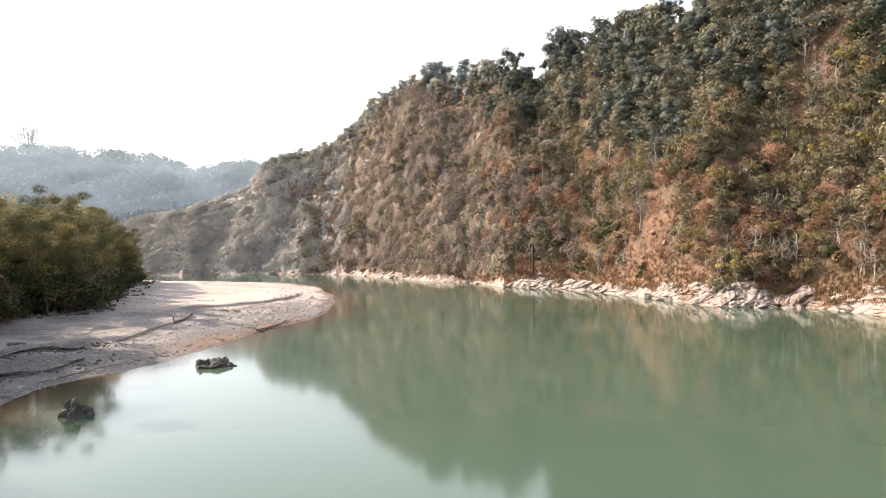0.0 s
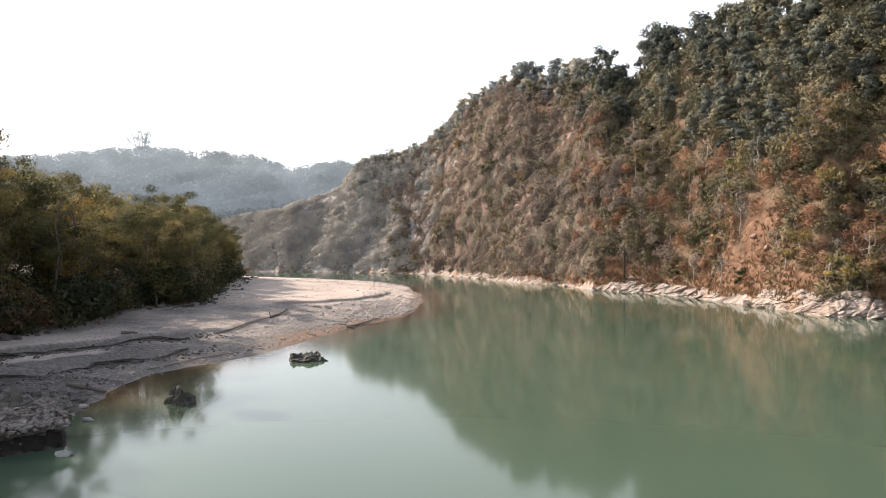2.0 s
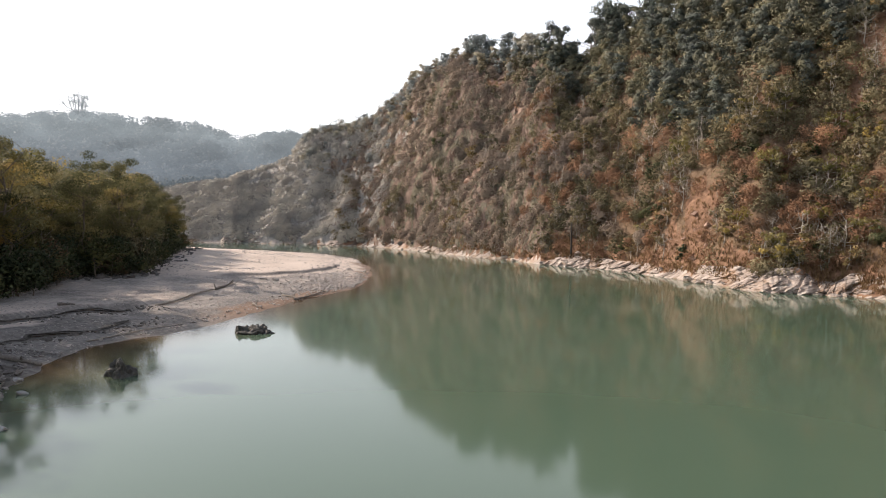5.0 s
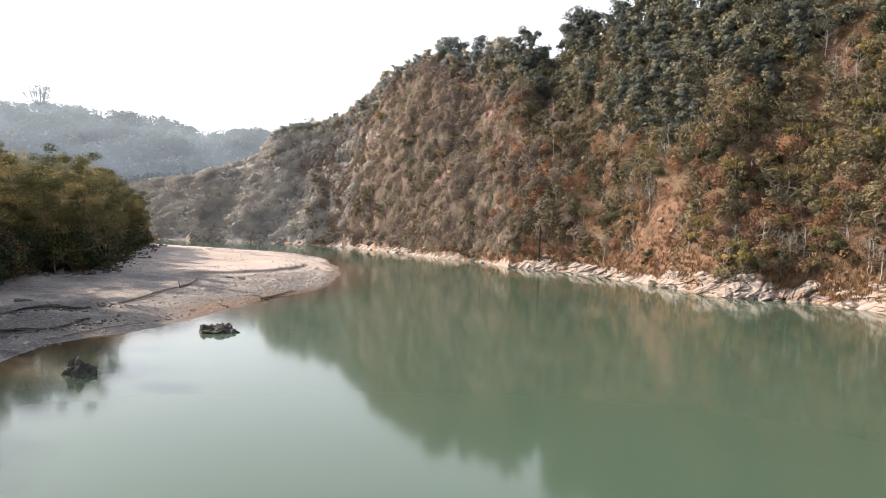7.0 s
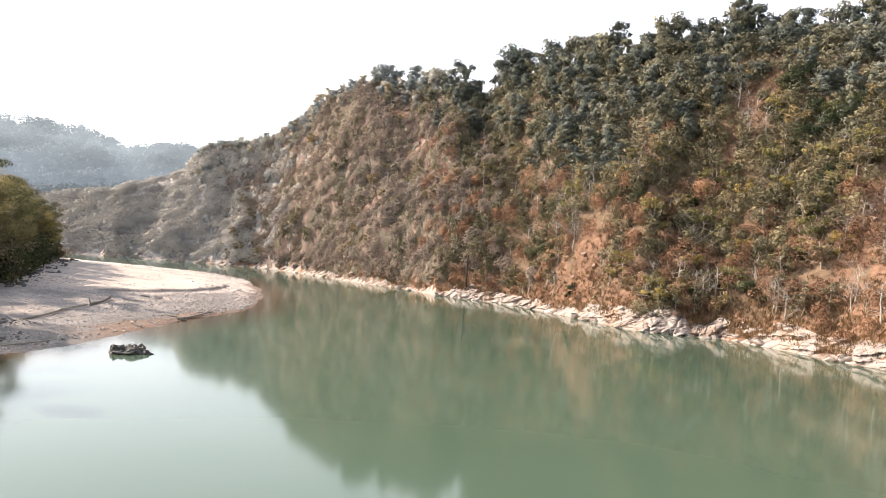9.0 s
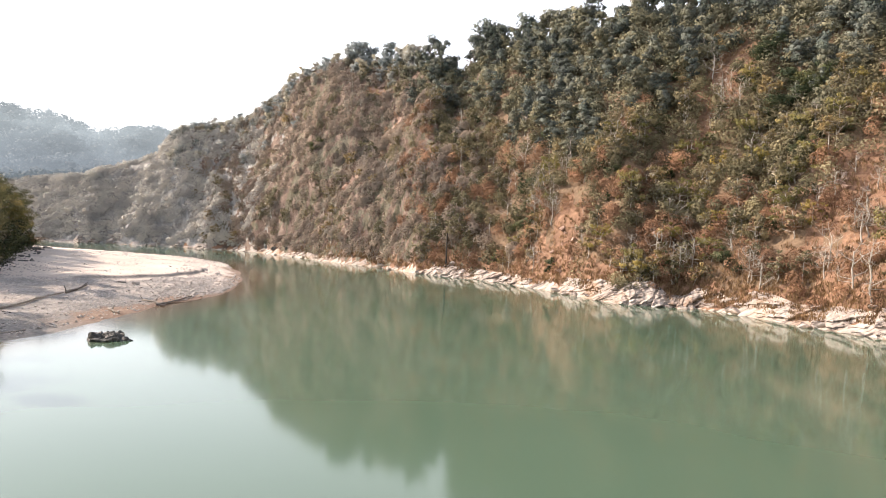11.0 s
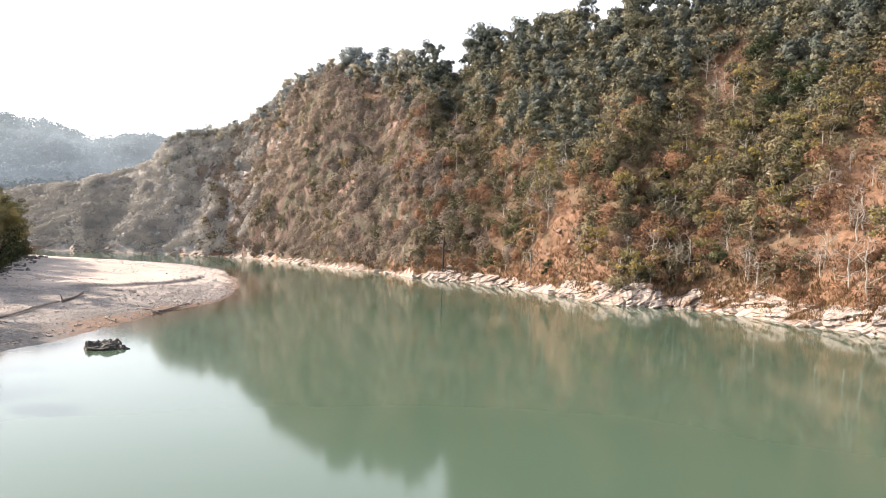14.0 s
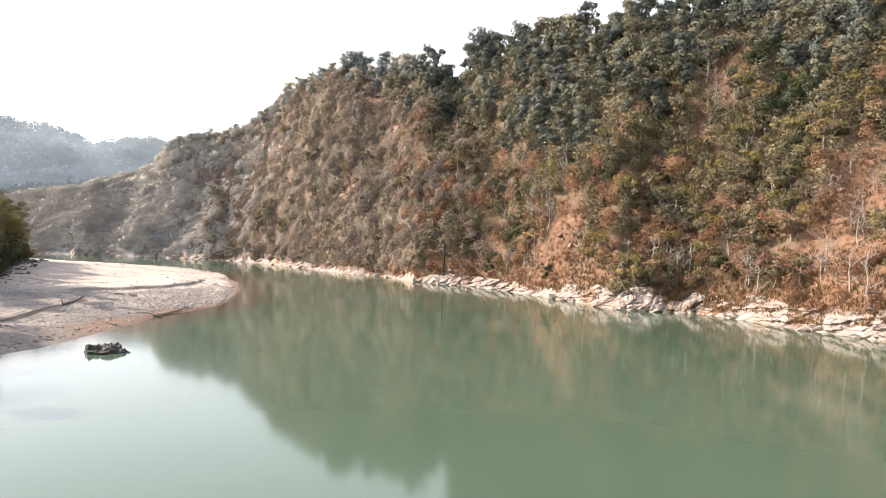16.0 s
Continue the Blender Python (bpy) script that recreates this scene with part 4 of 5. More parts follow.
grove = [tree_model("grove_tree", 70 + i, 18.0, sp, .2, 15, 300, .23, LEAF_GROVE, bk, 1, .125, label="tall dense green tree of the grove on the sandy bank", group="trees of the bank grove")
         for i, (sp, bk) in enumerate(((4.6, BARK), (3.8, PALE_BARK), (5.2, BARK), (4.2, BARK)))]
thin_grove = [tree_model("grove_tree", 76 + i, 18.0, 4.6, .2, 12, 120, .4, LEAF_GROVE, BARK, 0, .14, label="tall dense green tree of the grove on the sandy bank", group="trees of the bank grove") for i in range(2)]
used = set()
n = 0
for row, (back, gap) in enumerate(((2.0, 5.0), (7.0, 6.0), (13.0, 7.0), (20.0, 8.0))):
    d = 0.0
    legs = np.linalg.norm(np.diff(FRONT, axis=0), axis=1)
    while d < legs.sum() - 1:
        i = int(np.searchsorted(np.cumsum(legs), d))
        p = FRONT[i] + (FRONT[i + 1] - FRONT[i]) * ((d - legs[:i].sum()) / legs[i])
        d += gap * rng.uniform(.75, 1.25)
        x, y = p[0] - back + rng.uniform(-1.5, 1.5), p[1] + rng.uniform(-1, 1)
        zg = float(ground_z(x, y)[0])
        s = (np.interp(math.degrees(math.atan2(x, y)), TOP_AZ, TOP_TAN) * math.hypot(x, y) + 9 - zg) / 18.6 * rng.uniform(.78, 1.06)
        m = pose(x, y, zg - .1, 0, 0, rng.uniform(0, 360))
        src = grove[n % 4] if row < 2 else thin_grove[n % 2]
        tree = copy_thing(src, m) if src.name in used else src
        used.add(src.name)
        tree.matrix_basis = m
        tree.scale = (s * rng.uniform(.85, 1.1), s * rng.uniform(.85, 1.1), s)
        n += 1

spire = tree_model("spire_tree", 90, 20.0, 3.6, .22, 30, 190, .24, LEAF_GROVE, BARK, 0, .085, label="tall narrow dark tree rising over the grove")
scatter([spire], [(-46.5, 50.5)], rng, .87, .88)

# two open crowns that stand over the rest
for k, (az, r, tan) in enumerate(((-37.5, 72, .112), (-28.0, 92, .069), (-35.4, 75, .1))):
    x, y = r * math.sin(radians(az)), r * math.cos(radians(az))
    zg = float(ground_z(x, y)[0])
    tall = tree_model("open_tree", 94 + k, 18.0, 4.4, .2, 10, 230, .24, LEAF_GROVE, BARK, 0, .1, label="open-crowned tree rising over the grove", group="trees of the bank grove")
    top = (9 + tan * r - zg) / 17.2
    tall.matrix_basis, tall.scale = pose(x, y, zg - .1, 0, 0, 50 * k), (top, top, top)

# shrub leaves darker than the trees', painting in the understory's shade
shrubs = [tree_model("bank_shrub", 80 + i, 3.2, 1.5, .06, 8, 44, .19, leaf, BARK, 1, .3, label=lab, category="shrub", group="shrubs along the grove")
          for i, (leaf, lab) in enumerate(((LEAF_BUSH_SHADE, "green shrub at the edge of the grove, darkened for shade"), (LEAF_BUSH_SHADE, "green shrub at the edge of the grove, darkened for shade"),
                                           (LEAF_OLIVE, "olive shrub at the edge of the grove"), (LEAF_RUSSET, "dry reddish shrub at the edge of the grove")))]
spots = []
legs = np.linalg.norm(np.diff(FRONT, axis=0), axis=1)
for i in range(200):
    d = 14 + rng.random() * (legs.sum() - 18.5)
    j = int(np.searchsorted(np.cumsum(legs), d))
    p = FRONT[j] + (FRONT[j + 1] - FRONT[j]) * ((d - legs[:j].sum()) / legs[j])
    spots.append((p[0] + .8 - 18 * rng.random() ** 1.7, p[1] + rng.uniform(-1, 1)))
spots += [(-42.3, 48), (-43.3, 50.5), (-44.5, 53), (-41.6, 45), (-42, 42), (-41.0, 47), (-42.5, 49.5), (-45.2, 55), (-43, 46), (-41.5, 39), (-43.8, 48.5), (-40.6, 43)]
spots += [(rng.uniform(-47, -40.2) if y < 66 else rng.uniform(-48, -41), y) for y in rng.uniform(38, 84, 80)]
scatter(shrubs[:3] + shrubs[:2] + shrubs[3:] + shrubs[:2], spots, rng, .7, 1.7)


# ---- rocks, stones and driftwood ----
def shard(name, seed, size, mat, points=11):
    """An angular stone: the hull of scattered points."""
    g = np.random.default_rng(seed)
    bm = bmesh.new()
    for p in g.uniform(-1, 1, (points, 3)):
        p = np.sign(p) * np.abs(p) ** .6
        bm.verts.new(Vector(p * np.array(size)))
    hull = bmesh.ops.convex_hull(bm, input=bm.verts[:])
    bmesh.ops.delete(bm, geom=[e for e in hull["geom_interior"] if isinstance(e, bmesh.types.BMVert)], context="VERTS")
    bmesh.ops.bevel(bm, geom=bm.edges[:], offset=.06 * min(size), segments=1, affect="EDGES")
    me = bpy.data.meshes.new(name)
    bm.to_mesh(me)
    bm.free()
    me.materials.append(mat)
    return me


def craggy(name, seed, size, mat, cuts=3, sharp=.4):
    """A rounded, pitted rock."""
    g = np.random.default_rng(seed)
    bm = bmesh.new()
    bmesh.ops.create_icosphere(bm, subdivisions=cuts, radius=1)
    off = Vector(g.uniform(-50, 50, 3))
    for v in bm.verts:
        k = 1 + sharp * noise.noise(v.co * 1.4 + off) + .2 * noise.noise(v.co * 4 + off) + .24 * (.35 - abs(noise.noise(v.co * 2.6 + off))) + .12 * (.3 - abs(noise.noise(v.co * 6 + off))) + .06 * noise.noise(v.co * 11 + off)
        v.co = Vector((v.co.x * size[0], v.co.y * size[1], v.co.z * size[2])) * k
    me = bpy.data.meshes.new(name)
    bm.to_mesh(me)
    bm.free()
    me.materials.append(mat)
    return me


def rock_ledge():
    """The bedded rock foot of the hill along the waterline."""
    az = np.arange(-25, 49, .055)
    up = np.linspace(0, 1, 26)
    a, u = np.meshgrid(az, up, indexing="ij")
    r0 = hill_at(a)[0]
    s = a * np.radians(1) * r0
    tall = np.interp(a, [-24, -10, 5, 13, 18, 30, 48], [1.7, 1.5, 1.7, 2.2, 2.8, 3.0, 2.8]) * (1 + .4 * wobble(s, 0 * s, 6, 21) + (.3 + .35 * (a < -2)) * wobble(s, 0 * s, 2.2, 22))
    tall = np.maximum(tall, np.where(a < -2, .25, .6))
    z = -.5 + (tall + .5) * u
    slab = s * .17 - z * .1 + 1.5 * wobble(s, z, 8, 23)
    bed = s * .4 - z * (.75 + .4 * wobble(s, 0 * s, 9, 30)) + 1.7 * wobble(s, z * 1.5, 4.5, 24)
    fine = s * .9 - z * 2.4 + 1.6 * wobble(s, z * 2, 2.5, 29)
    out = 1.1 * (1 - (slab - np.floor(slab))) + .6 * (bed - np.floor(bed)) + .2 * (fine - np.floor(fine)) + 1.3 * wobble(s, 0 * s, 7, 25) + .5 * wobble(s, z * 2, 2.6, 26) + .42 * wobble(s * 2, z * 3, .8, 28) - .6
    for size, deep, seed in ((2.6, .9, 33), (1.3, .55, 34), (.7, .25, 35)):
        joint = wobble(s * .7 - z * .9, z * .9 + s * .3, size, seed)
        out -= deep * np.exp(-(joint / .11) ** 2)
    r = r0 - .2 - out * (1 - .45 * u) + 3.6 * u ** 1.5
    v = np.stack([(r * np.sin(np.radians(a))).ravel(), (r * np.cos(np.radians(a))).ravel(), z.ravel()], -1)
    me = mesh_of("rock_ledge", v, grid_faces(len(az), len(up))[:, ::-1], PALE_ROCK)
    return tagged(new("rock_ledge", me), "pale buff bedded rock ledge along the waterline", "rock ledge", kind="structure")


rock_ledge()
blocks = [craggy("boulder", 100 + i, s, PALE_ROCK, 2, .55) for i, s in enumerate([(1.5, .9, .8), (1.0, .8, .9), (2.0, 1.0, .7), (.8, .6, .6), (1.6, 1.1, 1.0)])]
for i in range(70):
    az = -23 + 71 * (i / 70) ** .8 + rng.uniform(-.3, .3)
    x, y = on_hill(az, rng.choice([-.012, .02, .05]) + rng.uniform(-.012, .012))
    b = new("boulder", blocks[i % 5])
    s = rng.uniform(.25, .65)
    z = max(0.0, float(ground_z(x, y)[0]))
    b.matrix_basis = pose(float(x), float(y), z - .1 * s, rng.uniform(-20, 20), rng.uniform(10, 40), -az + rng.uniform(-30, 30))
    b.scale = (s, s, s)
    tagged(b, "pale buff angular boulder at the waterline", "rock", "rocks along the far shore")

RED_ROCK = earth("red_rock", [(0.35, (0.26, 0.16, 0.115)), (0.62, (0.44, 0.3, 0.23))], [(0.3, (0.2, 0.125, 0.09)), (0.6, (0.46, 0.33, 0.26))], 0.5, 2.5, 0.3)
crags = [shard("outcrop", 140 + i, s, m, 13) for i, (s, m) in enumerate((((1.0, .7, 1.9), RED_ROCK), ((.7, .6, 1.4), RED_ROCK), ((1.3, .9, 1.0), RED_ROCK), ((.7, .5, .5), GREY_STONE), ((.9, .6, .5), GREY_STONE)))]
for az0, t0, wa, wt, count, pick in ((3.1, .65, .45, .035, 16, (0, 1)), (2.3, .58, .3, .03, 6, (0, 1)), (-.9, .36, .5, .025, 12, (0, 1, 2)), (-6.6, .16, 1.2, .08, 34, (3, 4)), (39, .33, 1.6, .08, 16, (2, 1)), (17.4, .14, .6, .04, 9, (2, 1)), (28.6, .57, .5, .05, 6, (2,))):
    for i in range(count):
        x, y = on_hill(az0 + rng.normal() * wa, t0 + rng.normal() * wt)
        b = new("outcrop", crags[pick[i % len(pick)]])
        s = rng.uniform(.45, 1.0) * (.55 if az0 > 10 else 1)
        b.matrix_basis = pose(float(x), float(y), float(ground_z(x, y)[0]) + .1, rng.uniform(-15, 25), rng.uniform(10, 35), rng.uniform(0, 360))
        b.scale = (s, s, s)
        tagged(b, "grey scree stone in a gully of the slope" if pick[0] == 3 else "reddish rock outcrop on the bare slope", "rock", "rocks on the slope")

for x, y, size, seed in ((-19.6, 35.8, (.72, .64, .8), 201), (-17.3, 50.3, (1.25, .9, .5), 205), (-16.8, 50.6, (.65, .6, .62), 203), (-17.2, 50.9, (.5, .5, .58), 207), (-16.3, 50.2, (.6, .5, .45), 209), (-17.9, 50.2, (.5, .45, .55), 215)):
    b = new("river_rock", craggy("river_rock", seed, size, DARK_ROCK, 4, .6))
    b.matrix_basis = pose(x, y, -.12)
    tagged(b, "dark craggy wet rock standing in the shallows", "rock", "dark rocks in the river")
# the first lump stands in for a white splash; the others are stones
for x, y, size, seed in ((-19.5, 26.1, (.34, .14, .2), 211), (-22.2, 31.5, (.28, .16, .12), 212), (-24.2, 34.0, (.26, .18, .12), 213)):
    b = new("white_rock", craggy("white_rock", seed, size, SPLASH_STONE, 2))
    b.matrix_basis = pose(x, y, .05, 0, 12, 25)
    tagged(b, "small whitish lump for the splash and pale stones by the bank", "rock", "white rocks by the bank")

stones = [shard("stone", 120 + i, s, m, 12) for i, (m, s) in enumerate([(m, s) for m in (PEBBLE, GREY_STONE) for s in ((.5, .35, .3), (.35, .3, .22), (.65, .4, .35), (.28, .24, .2))])]
places = [(FRONT[int(k)] + (FRONT[int(k) + 1] - FRONT[int(k)]) * (k % 1) + np.array((rng.uniform(.6, 4.5), rng.uniform(-1, 1)))) for k in rng.uniform(3, 12.99, 95)]
places += [np.array((rng.uniform(-34, -23.5), rng.uniform(25, 36))) for _ in range(230)]
places += [np.array((-22, 96)) + rng.normal(size=2) * (3, 10) for _ in range(10)]
for i, (x, y) in enumerate(places):
    if float(inland(x, y)[0]) < .1:
        continue
    b = new("stone", stones[i % 4 + (4 if y < 36 or i < 95 else 0)])
    s = rng.uniform(.5, 1.3) * (.55 if y < 36 else 1)
    b.matrix_basis = pose(float(x), float(y), float(ground_z(x, y)[0]) + .06 * s, rng.uniform(-25, 25), rng.uniform(-25, 25), rng.uniform(0, 360))
    b.scale = (s, s, s)
    tagged(b, "grey-brown river stone lying on the sand", "stone", "stones on the near bank")


def gravel(n=13000):
    """Pebbles over the sandbar, thick at its tip, along the water and under the grove."""
    g = np.random.default_rng(61)
    x, y = g.uniform(-50, -16, n * 7), g.uniform(24, 175, n * 7)
    d = inland(x, y)
    want = np.where(y < 36, 1.0, 0) + 1.2 * np.exp(-(((x + 18.5) / 5) ** 2 + ((y - 88) / 9) ** 2)) + .8 * (y > 50) * (y < np.interp(x, [-45, -34, -30, -27, -24, -21], [80, 82, 84.5, 88, 96, 106])) * (d > 3) + .7 * np.exp(-((d - 4) / 4) ** 2) + .6 * np.exp(-((x + 42) / 4) ** 2) * (y < 95)
    want += .9 * (y > 128) * (wobble(x, y, 6, 62) > -.2) + .25 * (wobble(x, y, 3, 63) > .3)
    k = np.flatnonzero((d > .05) & (g.random(n * 7) < want * np.clip(40 / y, .3, 1)))[:n]
    x, y = x[k], y[k]
    z = ground_z(x, y)
    s = g.uniform(.03, .1, len(k)) * np.clip(y / 55, .8, 1.6)
    base = np.array([(1, 0, 0), (.3, .9, .1), (-.8, .55, 0), (-.75, -.6, .1), (.4, -.9, 0), (.1, .05, .75)])
    faces = np.array([(0, 1, 5), (1, 2, 5), (2, 3, 5), (3, 4, 5), (4, 0, 5)])
    a = g.uniform(0, 6.28, len(k))
    c, q = np.cos(a)[:, None], np.sin(a)[:, None]
    bx, by = base[None, :, 0] * c - base[None, :, 1] * q, base[None, :, 0] * q + base[None, :, 1] * c
    v = np.stack([bx * s[:, None] * 1.3 + x[:, None], by * s[:, None] + y[:, None], base[None, :, 2] * s[:, None] + z[:, None] - .01], -1).reshape(-1, 3)
    f = (faces[None] + np.arange(len(k))[:, None, None] * 6).reshape(-1, 3)
    dark = np.repeat(y < 37, 5)
    tagged(new("cobbles", mesh_of("cobbles", v, f[dark], GREY_STONE)), "dark grey cobbles of the undercut bank", "cobbles", kind="stuff")
    return tagged(new("gravel", mesh_of("gravel", v, f[~dark], PEBBLE)), "grey and buff pebbles strewn over the sand", "gravel", kind="stuff")


gravel()


WET_BANK = earth("wet_bank", [(0.35, (0.1, 0.09, 0.08)), (0.65, (0.2, 0.18, 0.16))], [(0.35, (0.07, 0.065, 0.058)), (0.7, (0.23, 0.21, 0.185))], 0.6, 4.0, 0.08, 0.7)


def cut_bank(line, mat):
    """The broken edge and damp face of a step in the sand."""
    pts = []
    for (ax, ay), (bx, by) in zip(line, line[1:]):
        n = max(2, int(math.hypot(bx - ax, by - ay) / .18))
        pts += [(ax + (bx - ax) * k / n, ay + (by - ay) * k / n) for k in range(n)]
    p = np.array(pts)
    for _ in range(25):
        p[1:-1] = (p[:-2] + p[2:] + 2 * p[1:-1]) / 4
    way = np.gradient(p, axis=0)
    way /= np.linalg.norm(way, axis=1)[:, None]
    left = np.stack([-way[:, 1], way[:, 0]], -1)
    p = p - left * (.7 * wobble(p[:, 0], p[:, 1], 4.5, 15) + .2 * wobble(p[:, 0], p[:, 1], .9, 91) + .1 * wobble(p[:, 0], p[:, 1], .35, 93))[:, None]
    high, low = p + left * 1.15, p - left * .35
    zt, zb = ground_z(high[:, 0], high[:, 1]), ground_z(low[:, 0], low[:, 1])
    rows = []
    for off, k, lift in ((.5, 1, -.05), (.2, .98, 0), (.04, .8, 0), (.2, .66, 0), (-.02, .5, .02), (.06, .34, 0), (-.2, .16, .02), (-.42, .02, -.05)):
        q = p + left * (off + .16 * wobble(p[:, 0] * 2, p[:, 1] * 2 + k * 9, 1.3, 92) + .05 * wobble(p[:, 0] * 3, p[:, 1] * 3 + k * 20, .5, 94))[:, None]
        worn = np.clip(.75 + .7 * wobble(p[:, 0], p[:, 1], 2.4, 95), .15, 1)
        rows.append(np.c_[q, zb + (zt - zb) * k * worn + lift - .06 * (k > .9) - .6 * (1 - smooth((zt - zb - .2) / .2)) - .6 * smooth((np.linspace(0, 1, len(p)) - .8) / .15)])
    v = np.stack(rows, 1).reshape(-1, 3)
    return tagged(new("cut_bank", mesh_of("cut_bank", v, grid_faces(len(p), len(rows)), mat)), "broken edge of a low sand terrace", "sand bank", kind="structure")


for line, mat in ((LEDGE_A, WET_BANK), (LEDGE_B, WET_BANK)):
    cut_bank(line, mat)


def rounded_stones(name, label, x, y, half, seed, mat, sink=.25, z=None):
    """Water-worn stones, each a squashed and dented ball of few faces, one body."""
    g = np.random.default_rng(seed)
    bm = bmesh.new()
    bmesh.ops.create_icosphere(bm, subdivisions=1, radius=1)
    ball, faces = np.array([v.co[:] for v in bm.verts]), np.array([[v.index for v in f.verts] for f in bm.faces])
    bm.free()
    n = len(x)
    dent = 1 + .22 * g.normal(size=(n, len(ball), 1))
    shape = half[:, None] * np.c_[g.uniform(.8, 1.4, n), g.uniform(.65, 1.0, n), g.uniform(.4, .75, n)]
    b = ball[None] * dent * shape[:, None, :]
    a, tip = g.uniform(0, 6.28, n)[:, None], g.normal(size=n)[:, None] * .35
    b = np.stack([b[..., 0] * np.cos(tip) - b[..., 2] * np.sin(tip), b[..., 1], b[..., 0] * np.sin(tip) + b[..., 2] * np.cos(tip)], -1)
    b = np.stack([b[..., 0] * np.cos(a) - b[..., 1] * np.sin(a), b[..., 0] * np.sin(a) + b[..., 1] * np.cos(a), b[..., 2]], -1)
    centre = np.stack([x, y, (ground_z(x, y) if z is None else z) + half * sink], -1)
    f = (faces[None] + np.arange(n)[:, None, None] * len(ball)).reshape(-1, 3)
    return tagged(new(name, mesh_of(name, (b + centre[:, None]).reshape(-1, 3), f, mat)), label, "cobbles", kind="stuff")


COBBLE = earth("cobble", [(0.35, (0.1, 0.092, 0.084)), (0.62, (0.31, 0.285, 0.265))], [(0.3, (0.08, 0.073, 0.067)), (0.65, (0.36, 0.335, 0.31))], 1.6, 5.0, 0.04)


def undercut_bank():
    """The overhanging lip of the cobble bank over the water."""
    line = np.array(((-24.3, 4), (-23.6, 14), (-22.7, 24.7), (-19.6, 27.3), (-21.2, 29.4), (-23.8, 31.5)))
    legs = np.r_[0, np.cumsum(np.linalg.norm(np.diff(line, axis=0), axis=1))]
    at = np.arange(0, legs[-1], .09)
    p = np.c_[np.interp(at, legs, line[:, 0]), np.interp(at, legs, line[:, 1])]
    for _ in range(60):
        p[1:-1] = (p[:-2] + p[2:] + 2 * p[1:-1]) / 4
    way = np.gradient(p, axis=0)
    way /= np.linalg.norm(way, axis=1)[:, None]
    left = np.stack([-way[:, 1], way[:, 0]], -1)
    offs = np.arange(-2.5, 2.5, .1)
    grid = p[:, None] + left[:, None] * offs[None, :, None]
    z = ground_z(grid[..., 0].ravel(), grid[..., 1].ravel()).reshape(len(p), -1)
    edge = offs[np.argmax(z > .45, axis=1)]
    p = p + left * edge[:, None]
    high = p + left * .6
    zt = np.clip(ground_z(high[:, 0], high[:, 1]), .35, 1.6)
    fade = smooth(np.minimum(1, (at[-1] - at) / 2.5))
    rows = []
    for off, k in ((.75, .7), (.4, .88), (.1, .93), (-.12, .88), (-.2, .8), (-.1, .72), (.1, .6), (.3, .45)):
        rag = .22 * wobble(at, at * 0 + k * 7, .7, 96) + .14 * wobble(at, at * 0 + k * 11, .25, 97)
        q = p + left * (off * (.4 + .6 * fade) + rag)[:, None]
        rows.append(np.c_[q, zt * k + .05 * wobble(at, at * 0 + k * 5, .4, 98)])
    v = np.stack(rows, 1).reshape(-1, 3)
    g = np.random.default_rng(78)
    k = g.integers(int(len(p) * .35), len(p), 900)
    out = g.uniform(-.45, .7, 900)
    spot = p[k] + left[k] * (out * (.4 + .6 * fade[k]))[:, None]
    rounded_stones("bank_edge", "dark stones and clods along the overhanging bank", spot[:, 0], spot[:, 1], .05 + .13 * g.random(900) ** 2, 79, COBBLE, z=zt[k] * np.clip(1.02 - .25 * np.clip(-out, 0, 1) * g.uniform(0, 2, 900), .5, 1.1))
    return tagged(new("undercut_bank", mesh_of("undercut_bank", v, grid_faces(len(p), len(rows)), WET_BANK)), "dark undercut lip of the cobble bank", "river bank", kind="structure")


undercut_bank()


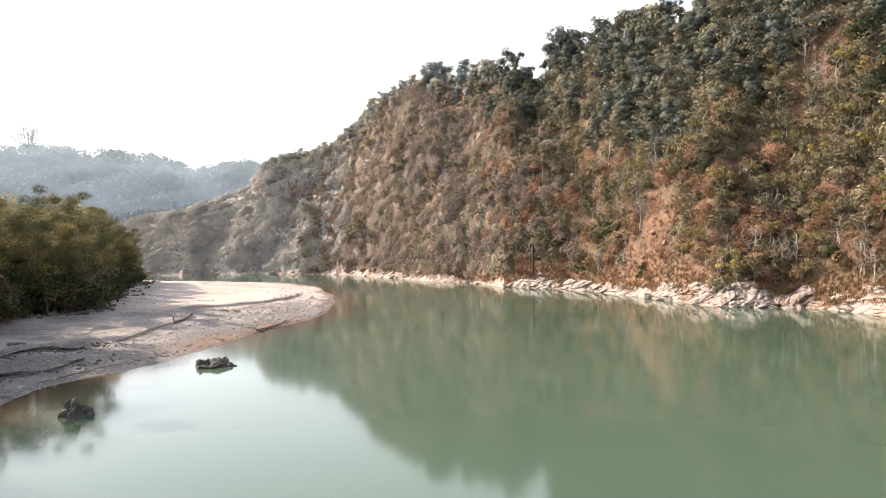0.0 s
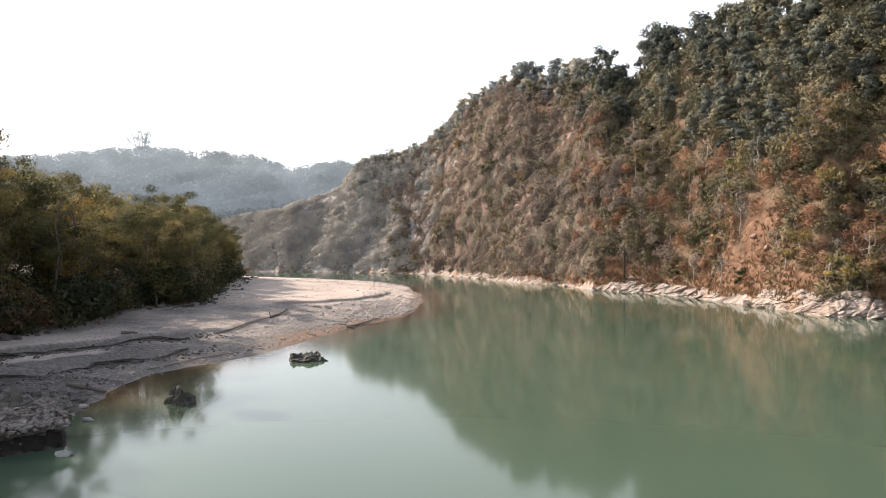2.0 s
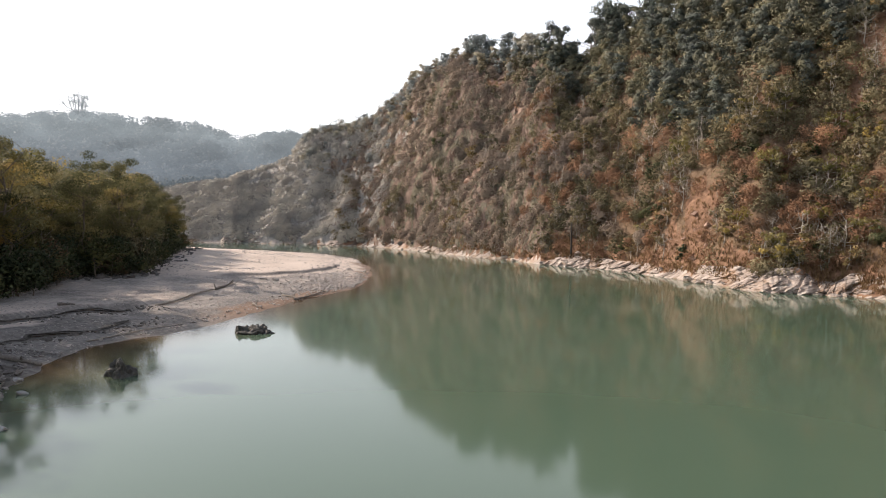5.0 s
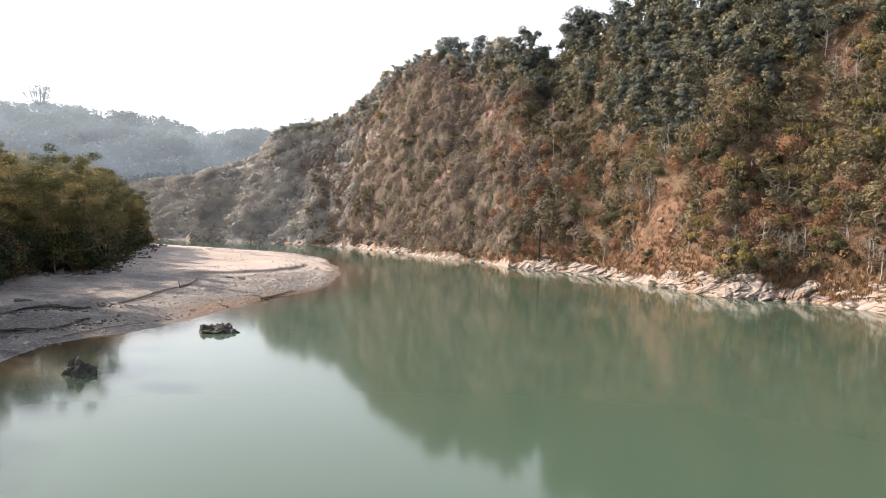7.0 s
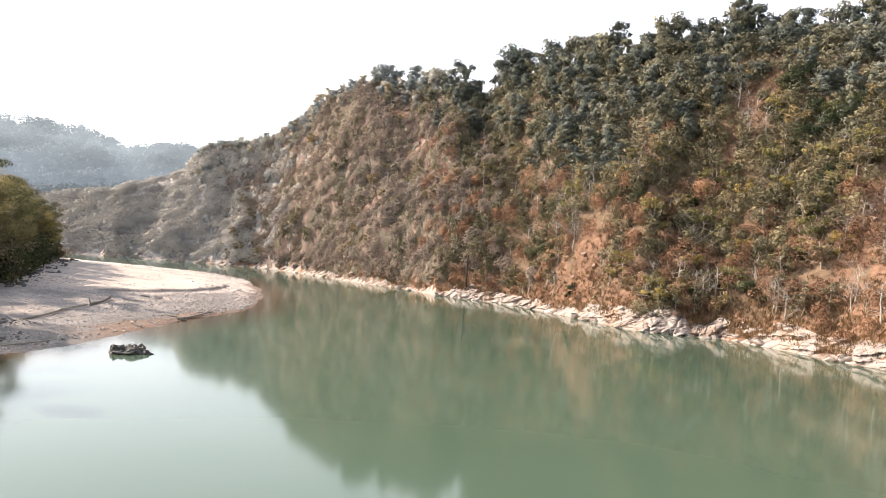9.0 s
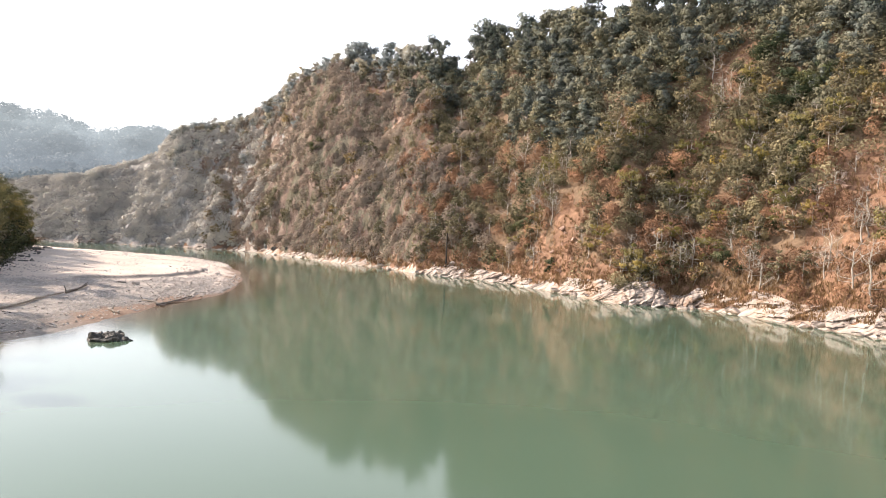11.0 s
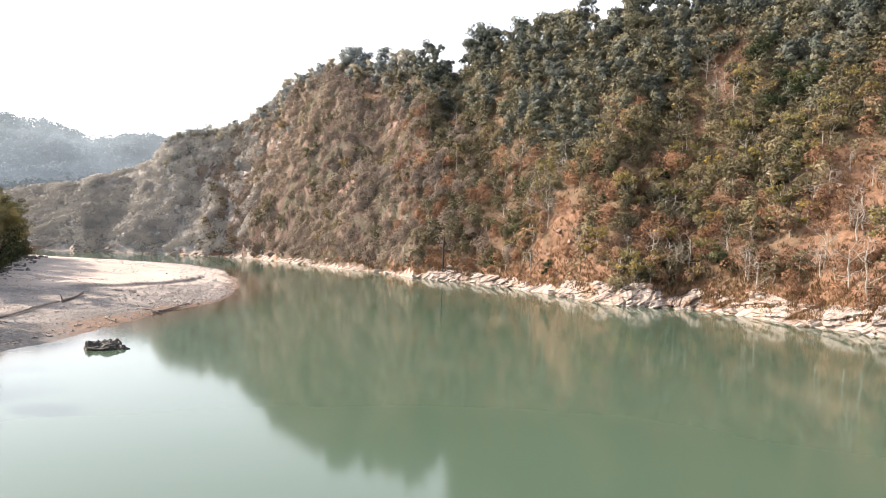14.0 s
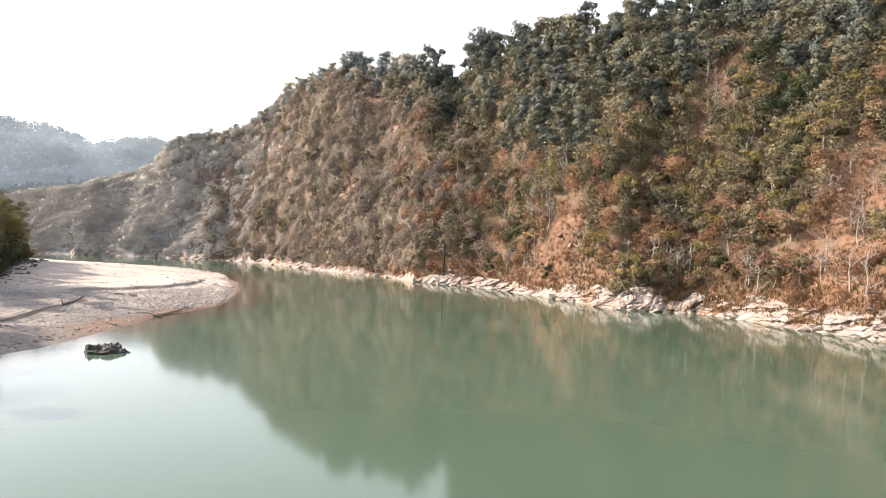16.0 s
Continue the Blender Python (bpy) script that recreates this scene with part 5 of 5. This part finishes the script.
def strew():
    g = np.random.default_rng(71)
    n = 18000
    x, y = g.uniform(-38, -20.3, n), g.uniform(20, 40.5, n)
    d = inland(x, y)
    k = (d > np.where(y < 32, .9, .12)) & (g.random(n) < np.where(y < 34, .75, .4)) & (wobble(x, y, 2.2, 72) > np.where(y < 33, -.75, -.15)) & (x > -20 - y * .95)
    x, y = x[k][:6500], y[k][:6500]
    half = .045 + .15 * g.random(len(x)) ** 3
    rounded_stones("cobbles", "grey-brown cobbles piled on the bank", x, y, half, 73, COBBLE)
    x, y = g.uniform(-40, -17, 4000), g.uniform(38, 112, 4000)
    d = inland(x, y)
    k = (d > .15) & (g.random(4000) < .5 * np.exp(-((d - .8) / .9) ** 2) + .5 * np.exp(-(((x + 19.5) / 4) ** 2 + ((y - 98) / 12) ** 2)) + .12 * (d < 9) * (y < 75))
    x, y = x[k][:700], y[k][:700]
    rounded_stones("shore_stones", "pale and dark stones along the water's edge", x, y, .04 + .1 * g.random(len(x)) ** 2 + .0006 * y, 74, PEBBLE)
    x, y = g.normal(-18.6, 2.6, 1700), g.normal(86.5, 5.5, 1700)
    k = inland(x, y) > .25
    rounded_stones("bar_cobbles", "pale cobbles heaped at the tip of the sandbar", x[k], y[k], .07 + .13 * g.random(k.sum()) ** 2, 77, PEBBLE)
    p = [FRONT[int(q)] + (FRONT[int(q) + 1] - FRONT[int(q)]) * (q % 1) + np.array((g.uniform(-.5, 3.5), g.uniform(-1, 1))) for q in g.uniform(3, 12.99, 520)]
    x, y = np.array(p).T
    rounded_stones("bank_rubble", "dark clods and rubble along the foot of the grove", x, y, .08 + .3 * g.random(len(x)) ** 3, 75, GREY_STONE)
    p = []
    for line in (LEDGE_A, LEDGE_B):
        for _ in range(190):
            i = g.integers(0, len(line) - 1)
            k = g.random()
            p.append((line[i][0] + (line[i + 1][0] - line[i][0]) * k + abs(g.normal()) * .9 - .2, line[i][1] + (line[i + 1][1] - line[i][1]) * k - abs(g.normal()) * .5))
    x, y = np.array(p).T
    rounded_stones("clods", "damp clods of sand fallen from the cut bank", x, y, .04 + .16 * g.random(len(x)) ** 2, 76, WET_BANK)


strew()


def log(points, thick, label, branches=(), wood=None):
    """Driftwood: a tapered, slightly bent stem with stubs."""
    pts = []
    for (ax, ay), (bx, by) in zip(points, points[1:]):
        for k in np.linspace(0, 1, 5)[:-1]:
            pts.append((ax + (bx - ax) * k, ay + (by - ay) * k))
    pts.append(points[-1])
    pts = np.array(pts)
    z = np.maximum(ground_z(pts[:, 0], pts[:, 1]), 0) + thick * .6
    path = np.c_[pts + rng.normal(size=pts.shape) * .05, z + rng.uniform(0, .08, len(z))]
    base = Vector(path[0])
    top = new("driftwood_log")
    top.matrix_basis = Matrix.Translation(base)
    local = path - path[0]
    for name, (v, f) in [("stem", tube(local, thick * np.linspace(1, .55, len(local)) * rng.uniform(.85, 1.15, len(local)), 7, True))] + [
            ("branch_stub", tube([local[int(k * (len(local) - 1))], local[int(k * (len(local) - 1))] + np.array(d) * .5 + (0, 0, .05), local[int(k * (len(local) - 1))] + np.array(d)], thick * np.array([.5, .35, .12]), 5))
            for k, d in branches]:
        o = new(name, mesh_of(name, v, f, wood or DRIFTWOOD, True))
        o.parent = top
    return tagged(top, label, "driftwood", "driftwood on the sandbar")


log([(-28.9, 58.9), (-28.5, 70.6)], .13, "long pale driftwood trunk half sunk in sand", [(.5, (.5, .6, .3))], PALE_BARK)
log([(-28.4, 71.0), (-28.8, 77.6)], .16, "grey driftwood log lying on the sand", [(.1, (-.3, .2, .7)), (.8, (.5, .4, .5))])
log([(-21.9, 64.2), (-20.5, 62.6)], .12, "short dark driftwood branch at the water's edge", [(.3, (.1, .5, .4))])
log([(-21.2, 72.0), (-18.6, 70.0)], .13, "dark driftwood branch at the water's edge", [(.5, (.2, .7, .5)), (.2, (-.4, .3, .4))])
log([(-19.4, 70.0), (-17.8, 77.5)], .1, "thin dark branch lying along the waterline")
log([(-26.5, 44.0), (-23.6, 52.2)], .06, "thin pale branch lying along the wet sand", (), PALE_BARK)
log([(-28.0, 37.9), (-25.0, 37.1)], .19, "short broken dark log lying on the cobbles", [(.05, (-.5, .4, .6)), (.1, (-.6, .1, .45)), (.6, (.3, -.4, .3))])
log([(-33.6, 52.0), (-32.6, 52.6)], .12, "dark stub of wood on the cut bank", [(.5, (.3, -.2, .15))])
stump = new("stump", mesh_of("stump", *tube([(0, 0, -.3), (.1, .05, .3), (-.12, .1, .75), (-.2, .2, 1.15)], [.36, .25, .17, .08], 9, True), WET_BANK, True))
stump.matrix_basis = pose(-24.2, 29.0, float(ground_z(-24.2, 29.0)[0]))
tagged(stump, "dark broken stump among the bank cobbles", "stump")

TARRED = earth("tarred_wood", [(0.35, (0.03, 0.025, 0.02)), (0.65, (0.07, 0.06, 0.05))], [(0.35, (0.025, 0.02, 0.017)), (0.7, (0.08, 0.07, 0.06))], 1.0, 8.0, 0.03)
px, py = (float(q) for q in on_hill(7.6, .035))
pz = float(ground_z(px, py)[0])
pole = new("wooden_pole", mesh_of("wooden_pole", *tube([(0, 0, -.5), (.02, 0, 2), (-.03, 0, 4.5), (0, 0, 8.6 - pz)], [.2, .18, .16, .13], 8, True), TARRED, True))
pole.matrix_basis = pose(px, py, pz)
tagged(pole, "dark weathered bare pole on the far bank", "pole")
